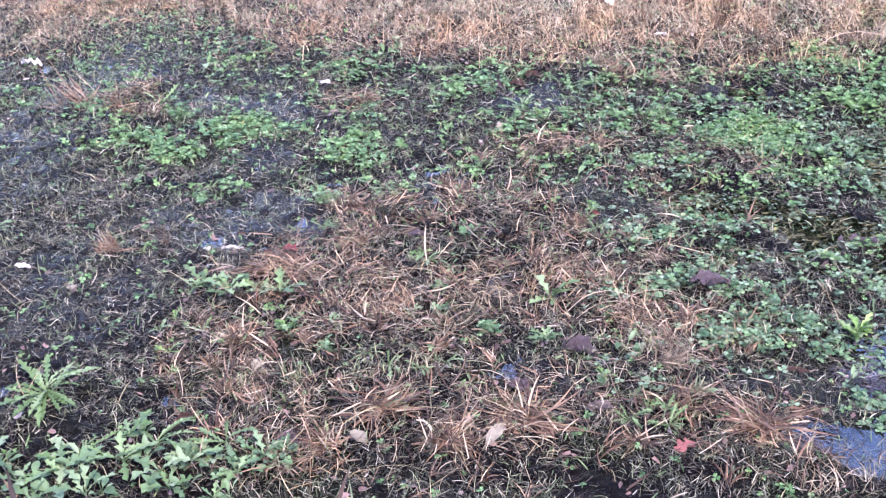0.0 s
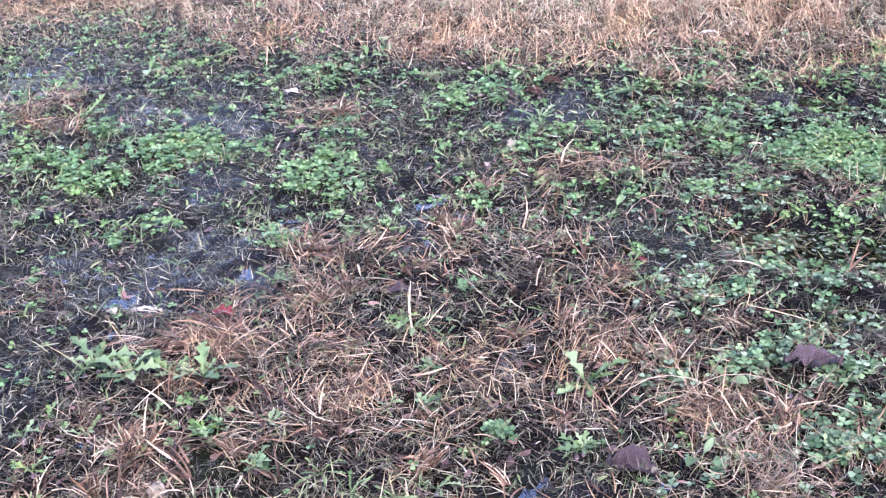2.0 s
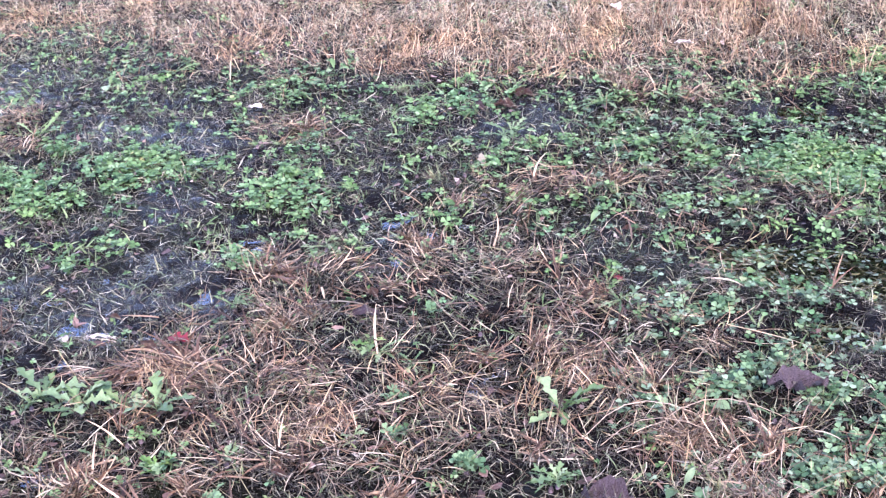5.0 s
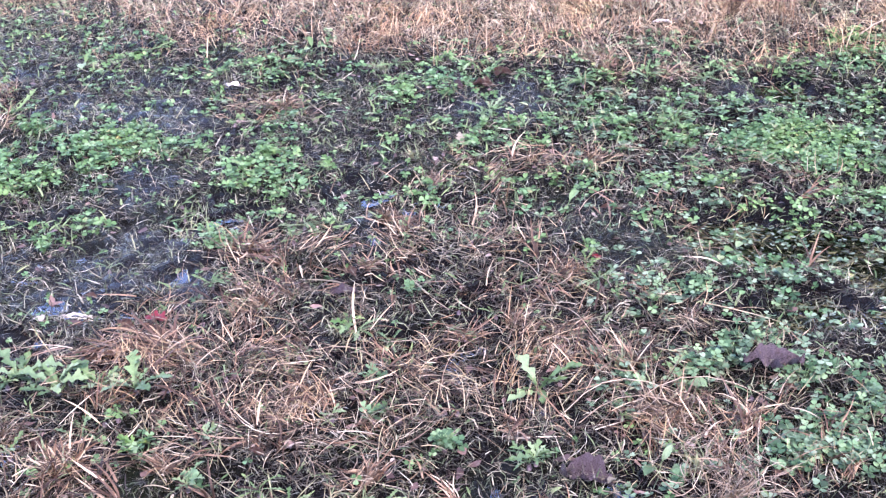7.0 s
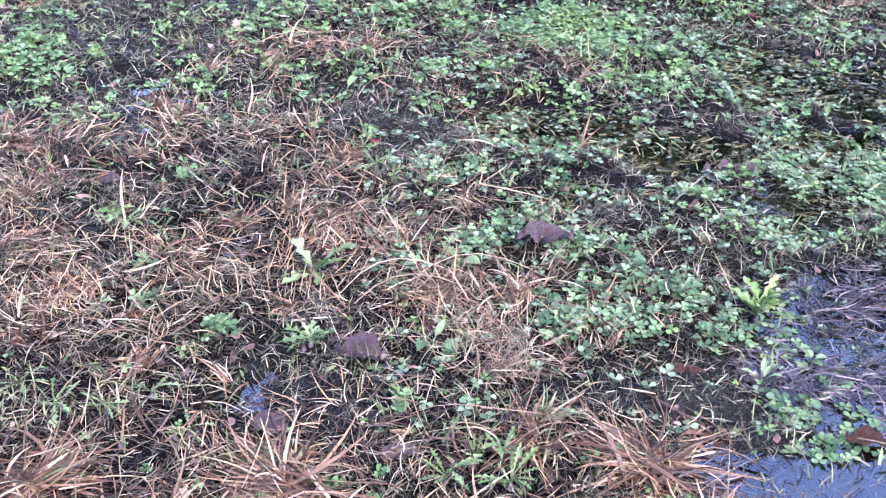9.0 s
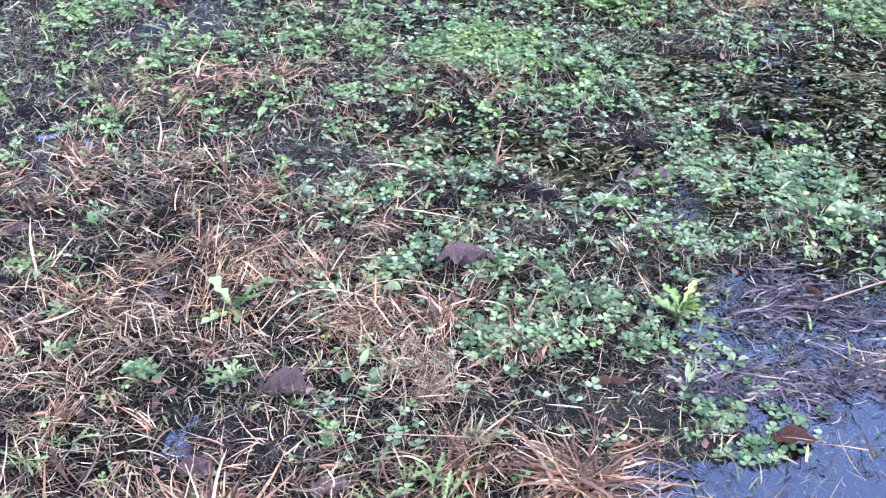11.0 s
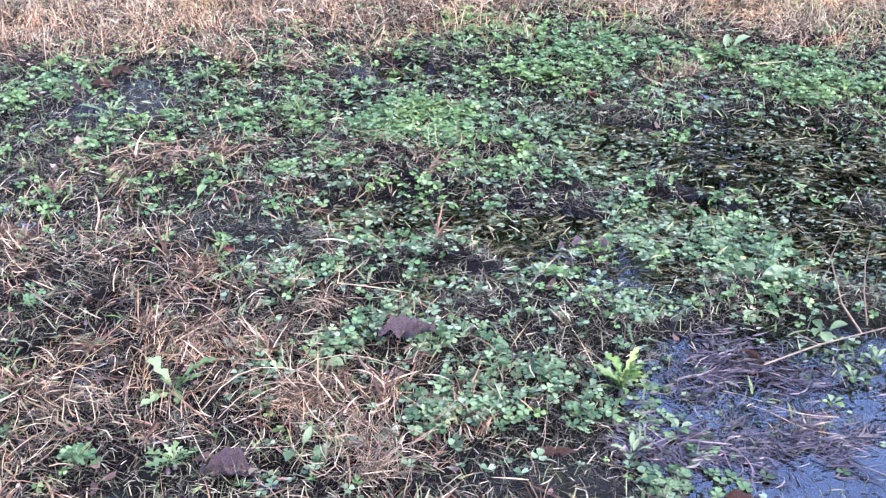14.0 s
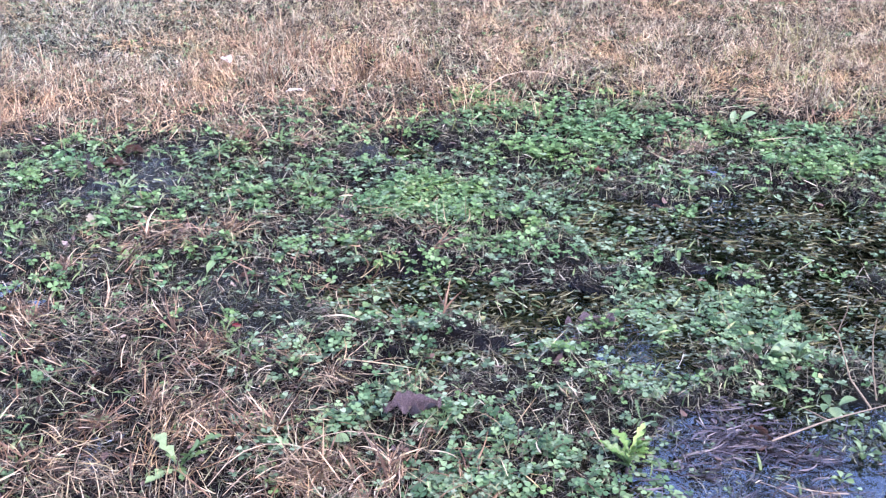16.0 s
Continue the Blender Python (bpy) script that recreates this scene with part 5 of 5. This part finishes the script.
tussock(0.398, 1.875, 0.080, 100, seed=10, fine=1.3, tall=-0.12)
tussock(0.245, 1.915, 0.103, 110, STRAW, "arched nest of pale bent straw", 11, 0.3)
tussock(0.336, 1.652, 0.075, 110, PALE, "bleached tuft of thin straw", 12, 0.5, fine=0.6)
tussock(-0.389, 1.423, 0.082, 110, seed=13, fine=1.3, tall=-0.12)
tussock(-0.058, 1.388, 0.104, 140, seed=14, fine=1.3, tall=-0.12)
tussock(0.527, 1.418, 0.110, 100, seed=15, fine=1.3, tall=-0.12)
tussock(-0.302, 1.676, 0.063, 80, seed=16)
tussock(-0.772, 3.540, 0.099, 80, label="orange-brown grass tuft beside open mud", seed=17)
tussock(0.259, 3.865, 0.065, 50, seed=18, tall=0.7)
tussock(0.454, 3.794, 0.067, 50, seed=19)
tussock(2.333, 3.849, 0.116, 70, STRAW, "tall yellow-green grass tuft", 20, 0.85, 30)
tussock(0.234, 3.807, 0.068, 50, STRAW, "upright straw-coloured grass tuft", 21, 0.7)
tussock(0.181, 3.105, 0.075, 50, seed=22)
tussock(-1.921, 3.405, 0.199, 90, seed=23)
tussock(-0.370, 2.744, 0.070, 60, seed=24, green=6)
tussock(1.724, 3.497, 0.085, 70, PALE, "pale tangled straw tuft among clover", 25)
tussock(0.814, 2.052, 0.043, 10, PALE, "yellowish grass sprig by the water", 27, 0.6, 8)
tussock(0.059, 2.197, 0.072, 60, seed=28, fine=1.3, tall=-0.12)
tussock(-0.145, 2.191, 0.066, 60, seed=29, fine=1.3, tall=-0.12)
tussock(-0.600, 2.272, 0.075, 70, seed=30, green=10)
tussock(-0.875, 1.703, 0.072, 70, seed=31, green=14)
tussock(-0.664, 1.694, 0.061, 70, seed=32)
tussock(1.350, 4.254, 0.108, 70, seed=33, tall=0.7)
tussock(0.409, 4.511, 0.108, 80, seed=34, tall=0.7)
tussock(0.762, 4.521, 0.132, 90, seed=35, tall=0.7)
tussock(-0.254, 2.972, 0.061, 40, seed=36)
tussock(0.069, 2.469, 0.071, 50, seed=37)

# green tufts
for (g_x, g_y), g_r, g_n in (((-0.502, 3.878), 0.055, 34), ((-0.335, 3.116), 0.05, 34), ((0.285, 3.600), 0.06, 36), ((0.421, 3.398), 0.055, 30), ((0.286, 1.736), 0.06, 40), ((-0.667, 2.241), 0.05, 26), ((0.186, 3.950), 0.06, 30), ((0.884, 3.323), 0.06, 30), ((1.500, 3.843), 0.08, 40), ((1.673, 3.908), 0.08, 40), ((0.150, 5.019), 0.09, 50), ((0.561, 1.757), 0.055, 36), ((0.171, 2.072), 0.05, 24), ((0.386, 1.511), 0.06, 30), ((-0.663, 1.513), 0.07, 40), ((-0.798, 1.483), 0.06, 36)):
    tussock(g_x, g_y, g_r, g_n, GRASS, "small yellow-green grass tuft in the wet meadow", 50, 0.55, 6, 0.8)

# fallen leaves
fallen_leaf(-0.812, 2.178, 0.052, RED_LEAF, "dark red fallen leaf on dead grass", "lobed", 70, lift=0.03, seed=1)
fallen_leaf(-1.097, 2.236, 0.034, WHITE_LEAF, "small bleached fallen leaf on dark mud", "oval", 60, seed=2, width=0.4)
fallen_leaf(0.087, 1.714, 0.100, BROWN_LEAF, "curled purple-brown fallen leaf with pale torn end", "oval", 74, 0, -7, 0.010, seed=3, width=0.34, curl=0.75, torn_end=True)
fallen_leaf(0.470, 2.042, 0.119, BROWN_LEAF, "flat purple-brown fallen leaf among clover", "oval", 88, 0, -4, 0.026, seed=4, width=0.26, curl=0.5)
fallen_leaf(0.651, 1.622, 0.085, RUST_LEAF, "rust-brown fallen leaf on wet ground", "oval", 95, seed=5, width=0.22)
fallen_leaf(-0.069, 1.520, 0.078, BROWN_LEAF, "dull purplish fallen leaf under dead grass", "oval", 60, seed=6, width=0.35)
fallen_leaf(0.927, 1.454, 0.075, RUST_LEAF, "brown fallen leaf at the puddle edge", "oval", 70, seed=7, width=0.32)
fallen_leaf(0.970, 2.403, 0.147, BROWN_LEAF, "reddish sunken leaf under shallow water", "oval", 95, lift=-0.016, seed=8, width=0.25)
fallen_leaf(1.322, 3.368, 0.059, RED_LEAF, "small dark red leaf floating among clover", "lobed", 80, seed=10)
fallen_leaf(1.153, 1.871, 0.050, RUST_LEAF, "curled brown leaf standing in the puddle", "oval", 55, 28, 25, 0.010, seed=11, width=0.2, curl=0.9)
fallen_leaf(-0.155, 3.706, 0.088, RUST_LEAF, "faded pinkish fallen leaf on mud", "oval", 80, seed=12, width=0.35)
fallen_leaf(0.151, 2.557, 0.027, RED_LEAF, "tiny red leaf scrap in wet grass", "lobed", 50, seed=13)
fallen_leaf(-0.776, 1.574, 0.050, PALE_LEAF, "pale pinkish fallen leaf propped in straw", "oval", 10, 45, 0, 0.015, seed=14, width=0.4)
fallen_leaf(-0.906, 1.304, 0.078, RUST_LEAF, "dark red-brown curled leaf between weeds", "oval", -50, 20, 10, 0.025, seed=15, width=0.2)
fallen_leaf(0.340, 1.283, 0.060, FADED_LEAF, "faded red lobed leaf on mud", "lobed", 120, seed=16)
fallen_leaf(0.254, 4.711, 0.058, WHITE_LEAF, "white bleached leaf lying in dry meadow", "oval", 30, 10, 0, 0.05, seed=17, width=0.45)
fallen_leaf(-0.958, 3.645, 0.051, WHITE_LEAF, "pale bleached leaf on open mud", "oval", 70, lift=0.02, seed=18, width=0.3)
fallen_leaf(0.480, 4.289, 0.070, WHITE_LEAF, "narrow bleached leaf on dry grass", "oval", 85, lift=0.04, seed=19, width=0.12)
fallen_leaf(0.071, 3.915, 0.042, PALE_LEAF, "small pale leaf near dry grass", "oval", 85, lift=0.02, seed=20, width=0.25)
fallen_leaf(-0.204, 3.216, 0.042, PALE_LEAF, "pinkish torn leaf beside a weed", "lobed", 20, 30, lift=0.02, seed=21)
fallen_leaf(-0.099, 3.780, 0.086, RUST_LEAF, "flat reddish leaf in shallow mud", "oval", 80, seed=22, width=0.35)
fallen_leaf(-0.235, 3.698, 0.048, BROWN_LEAF, "small curled dark leaf on mud", "oval", 40, 25, lift=0.012, seed=23)
fallen_leaf(-0.425, 2.327, 0.064, BROWN_LEAF, "dark fallen leaf half under straw", "oval", 90, lift=0.012, seed=24, width=0.3)
fallen_leaf(0.137, 1.445, 0.072, BROWN_LEAF, "dark wet leaf beneath dead grass", "oval", 90, seed=25, width=0.3)
fallen_leaf(0.198, 2.811, 0.057, RUST_LEAF, "small rusty leaf under drooping straw", "oval", 80, seed=27, width=0.25)
fallen_leaf(-1.637, 2.064, 0.061, WHITE_LEAF, "small bleached leaf on black mud", "oval", 80, seed=28, width=0.25)
fallen_leaf(-1.442, 1.962, 0.042, PALE_LEAF, "small pale leaf on black mud", "oval", 20, seed=29, width=0.4)
fallen_leaf(-2.328, 3.865, 0.106, WHITE_LEAF, "greyish bleached leaf in grass", "oval", 80, lift=0.02, seed=30, width=0.2)
fallen_leaf(-0.456, 1.272, 0.055, PALE_LEAF, "tan dry leaf under a tussock", "oval", 50, 20, lift=0.012, seed=31, width=0.35)
fallen_leaf(-0.119, 1.278, 0.074, PALE_LEAF, "split tan leaf on a grass tussock", "oval", -30, 25, 20, 0.03, seed=32, width=0.22)
fallen_leaf(-0.632, 1.259, 0.063, BROWN_LEAF, "dark purple leaf lying in mud", "oval", 70, lift=0.008, seed=33, width=0.4)

SCRAP = "small rusty torn leaf caught in dead grass"
for (l_x, l_y), l_s, l_t, l_m, l_k in (((-0.420, 2.426), 0.035, 30, RUST_LEAF, 1), ((-0.517, 2.345), 0.032, 70, RUST_LEAF, 2), ((-0.264, 2.238), 0.028, 10, RUST_LEAF, 3), ((-0.406, 1.927), 0.03, 80, RUST_LEAF, 4), ((-0.504, 1.719), 0.032, 75, RUST_LEAF, 5), ((-0.874, 2.169), 0.045, 60, RUST_LEAF, 6), ((-0.312, 2.280), 0.03, 40, RUST_LEAF, 7), ((-0.928, 1.768), 0.035, 10, RUST_LEAF, 8), ((0.224, 1.839), 0.03, 10, RUST_LEAF, 9), ((0.491, 1.974), 0.03, 80, RUST_LEAF, 10), ((0.279, 2.352), 0.025, 60, RUST_LEAF, 11), ((0.894, 1.870), 0.025, 70, RUST_LEAF, 12), ((-0.995, 2.299), 0.03, 80, RUST_LEAF, 13), ((1.388, 3.025), 0.03, 80, RUST_LEAF, 14)):
    fallen_leaf(l_x, l_y, l_s, l_m, SCRAP if l_m is RUST_LEAF else "faded red leaf tucked under dead grass", "oval", l_t, 15, 0, 0.022, seed=60 + l_k, width=0.3, name="leaf_scrap")
fallen_leaf(-1.013, 2.244, 0.075, WHITE_LEAF, "long withered grey-green leaf on mud", "oval", 84, lift=0.012, seed=90, width=0.09)


def stalk(a, b, arch, thick=0.0010, mat=None, label="long pale dead grass stalk lying over the mat"):
    a, b = Vector((*a, footing(*a))), Vector((*b, footing(*b)))
    side = Vector((-(b - a).y, (b - a).x, 0)) * 0.06
    thing = tagged(stem_at("grass_stalk", a.x, a.y, a.z), label, "grass stalk", "long grass stalks")
    pts = [(b - a) * k + Vector((0, 0, 0.012 + arch * 4 * k * (1 - k))) + side * math.sin(k * 5) for k in (0, 0.17, 0.33, 0.5, 0.67, 0.83, 1)]
    piece("stem", tube("stem", pts, [thick * (1 - 0.08 * k) for k in range(7)], 5), mat or STALK, thing)
    for k in (2, 4):
        m = pts[k]
        piece("node", tube("node", [m - (b - a) * 0.012, m, m + (b - a) * 0.012], [thick * 0.9, thick * 1.35, thick * 0.9], 6), STALK, thing)
    return thing


STALK = leafy("grass_stalk", [(0.0, (0.19, 0.125, 0.08)), (0.5, (0.30, 0.215, 0.145)), (1.0, (0.46, 0.37, 0.27))], 0.45, 0.3, island=False, scale=60)
stalk((-0.473, 1.801), (-0.261, 1.754), 0.02)
stalk((-0.456, 2.071), (-0.232, 1.972), 0.03)
stalk((-0.185, 1.939), (-0.103, 2.192), 0.03)
stalk((-0.983, 1.884), (-0.897, 2.020), 0.03)
stalk((0.056, 1.900), (0.288, 1.969), 0.05)
stalk((0.081, 1.873), (0.313, 1.908), 0.045)
stalk((-0.248, 1.505), (-0.124, 1.414), 0.03)
stalk((0.109, 1.666), (0.199, 1.479), 0.03)
stalk((-0.200, 1.576), (-0.042, 1.481), 0.02)
stalk((0.324, 1.443), (0.500, 1.461), 0.03)
stalk((0.578, 1.399), (0.718, 1.412), 0.03, label="russet dead grass stalk over the puddle edge")
stalk((0.189, 1.937), (0.464, 1.947), 0.05)
stalk((0.021, 2.298), (0.154, 2.143), 0.02)
stalk((-0.054, 3.077), (0.194, 3.064), 0.02)
stalk((0.117, 2.768), (0.262, 2.887), 0.03)
stalk((1.392, 4.523), (1.992, 4.775), 0.06, 0.0018)
stalk((1.163, 4.216), (1.521, 4.298), 0.05, 0.0018)
stalk((0.386, 1.508), (0.161, 1.519), 0.03)
stalk((-0.186, 2.272), (-0.326, 2.434), 0.02)
stalk((-0.065, 2.524), (0.062, 2.291), 0.02)
stalk((1.221, 1.641), (1.036, 1.757), 0.0, label="long stalk lying flat in puddle")
stalk((1.185, 1.594), (1.070, 1.704), 0.0, label="long stalk lying flat in puddle")

# clover plants near the path
for (c_x, c_y), c_r, c_n in (
    ((0.457, 1.762), 0.045, 12), ((0.541, 1.858), 0.05, 12), ((0.739, 1.719), 0.04, 10), ((0.602, 2.060), 0.05, 11), ((-0.165, 1.791), 0.03, 6),
    ((0.245, 1.690), 0.012, 3), ((0.160, 1.563), 0.025, 5), ((0.325, 2.053), 0.05, 12), ((0.490, 2.164), 0.05, 11), ((0.799, 1.536), 0.035, 8),
    ((0.893, 1.456), 0.035, 8), ((0.827, 1.436), 0.025, 6), ((0.940, 1.547), 0.04, 9), ((-0.640, 1.199), 0.05, 12), ((-0.711, 1.186), 0.05, 11), ((-0.770, 1.144), 0.05, 11),
    ((-0.722, 1.757), 0.025, 5), ((-0.607, 1.644), 0.02, 4), ((-0.266, 2.344), 0.03, 6), ((-0.734, 1.758), 0.035, 7), ((0.480, 1.817), 0.05, 12),
    ((0.193, 2.009), 0.025, 5), ((-0.326, 1.995), 0.02, 4), ((-0.303, 1.870), 0.03, 6), ((0.708, 1.878), 0.05, 11), ((0.586, 1.790), 0.05, 11),
    ((0.521, 2.010), 0.04, 9), ((0.862, 1.722), 0.035, 8), ((0.834, 1.549), 0.03, 7), ((-0.176, 1.793), 0.02, 5), ((-0.172, 1.812), 0.025, 5),
):
    clover_plant(c_x, c_y, c_r, c_n)
c_rng = np.random.default_rng(120)
c_xs, c_ys = scatter(c_rng, 150, lambda x, y: (np.maximum(clover_field(x, y), patchy(x, y, CLOVER_POOL, 43)) > 0.42) * 1.0, x0=-1.6, x1=1.9, y0=1.25, y1=2.6)
for c_x, c_y in list(zip(c_xs, c_ys))[:48]:
    clover_plant(float(c_x), float(c_y), float(c_rng.uniform(0.025, 0.05)), int(c_rng.integers(5, 10)), "low clover plant crowding among other clover", 5)

# sticks


def stick(points, thick, mat, label, forks=(), name="twig"):
    x, y, z = points[0]
    foot = tagged(stem_at(name, x, y, z), label, "twig")
    rel = lambda p: (p[0] - x, p[1] - y, p[2] - z)
    main = piece("stem", tube("stem", [rel(p) for p in points], [thick * (1 - 0.5 * i / (len(points) - 1)) for i in range(len(points))]), mat, foot)
    for fork in forks:
        piece("side_shoot", tube("side_shoot", [rel(p) for p in fork], [thick * 0.6 * (1 - 0.6 * i / (len(fork) - 1)) for i in range(len(fork))], 6), mat, main)
    return foot


def near(x, y, up):
    return (x, y, footing(x, y) + up)


stick([(1.160, 1.833, 0.004), (1.294, 1.857, 0.020), (1.452, 1.855, 0.045)], 0.0022, TWIG, "pale bare fallen twig lying across the puddle", [[(1.294, 1.857, 0.020), (1.244, 1.892, 0.040)]], "fallen_twig")
stick([(1.433, 1.922, -0.010), (1.379, 1.932, 0.063), (1.339, 1.942, 0.172)], 0.0026, TWIG, "upright forked dry twig rising from puddle", [[(1.339, 1.942, 0.172), (1.288, 1.947, 0.224), (1.243, 1.952, 0.262)], [(1.339, 1.942, 0.172), (1.353, 1.942, 0.220), (1.351, 1.942, 0.269)]], "upright_twig")
stick([(1.453, 1.932, -0.010), (1.434, 1.942, 0.078), (1.423, 1.942, 0.147), (1.424, 1.942, 0.197)], 0.0020, TWIG, "thin upright dry twig beside another in puddle", name="upright_twig")
k_x, k_y = (-1.975, 2.525)
stick([near(k_x, k_y, 0.01), near(k_x + 0.08, k_y + 0.01, 0.025), near(k_x + 0.15, k_y - 0.02, 0.02), near(k_x + 0.21, k_y - 0.09, 0.008)], 0.004, BLACK_STICK, "wet black crooked stick on mud", [[near(k_x + 0.12, k_y - 0.01, 0.02), near(k_x + 0.16, k_y - 0.07, 0.03), near(k_x + 0.17, k_y - 0.12, 0.01)]], "black_stick")

# ---------------------------------------------------------------- trees beyond the meadow, mirrored in the water


def tree(x, y, tall, seed):
    rng = np.random.default_rng(seed)
    t = tagged(stem_at("tree", x, y, height(x, y)), "tall dark leafy tree at the meadow's far edge", "tree", "trees beyond the meadow")
    piece("trunk", tube("trunk", [(0, 0, -0.3), (0.05, 0, tall * 0.25), (-0.1, 0.1, tall * 0.6), (0, 0, tall * 0.92)], [0.28, 0.2, 0.12, 0.03], 9), BARK, t)
    tips = []
    for k in range(9):
        a, h = rng.uniform(0, 6.28), tall * rng.uniform(0.22, 0.75)
        r = tall * 0.26 * (1.15 - h / tall)
        tip = (r * math.cos(a), r * math.sin(a), h + 0.4 * r)
        tips.append(tip)
        piece("limb", tube("limb", [(0, 0, h * 0.9), (tip[0] * 0.5, tip[1] * 0.5, h + 0.15 * r), tip], [0.07, 0.05, 0.02], 6), BARK, t)
    tips += [(0, 0, tall * 0.9), (0, 0, tall * 0.7)]
    n = 3600
    c = np.array(tips)[rng.integers(0, len(tips), n)] + rng.normal(0, tall * 0.085, (n, 3))
    c[:, 2] = np.clip(c[:, 2], 0.5, tall)
    u, w = rng.normal(0, 1, (n, 3)), rng.normal(0, 1, (n, 3))
    u /= np.linalg.norm(u, axis=1)[:, None]
    w = np.cross(u, w)
    w /= np.linalg.norm(w, axis=1)[:, None]
    s = rng.uniform(0.1, 0.24, n)[:, None]
    v = np.stack([c - u * s, c - w * s * 0.6, c + u * s, c + w * s * 0.6], 1).reshape(-1, 3)
    piece("crown", mesh_of("crown", v, np.arange(4 * n).reshape(-1, 4)), CROWN, t)
    return t


first_tree = tree(3.0, 15.0, 9.0, 61)
second_tree = tree(1.0, 16.5, 7.5, 62)
for t_x, t_y, t_turn, t_model in ((5.6, 16.2, 40, second_tree), (8.2, 14.2, 130, first_tree), (11.0, 13.0, 200, second_tree), (13.5, 11.5, 250, first_tree), (16.0, 9.5, 20, second_tree)):
    copy_thing(t_model, pose(t_x, t_y, 0, 0, 0, t_turn))
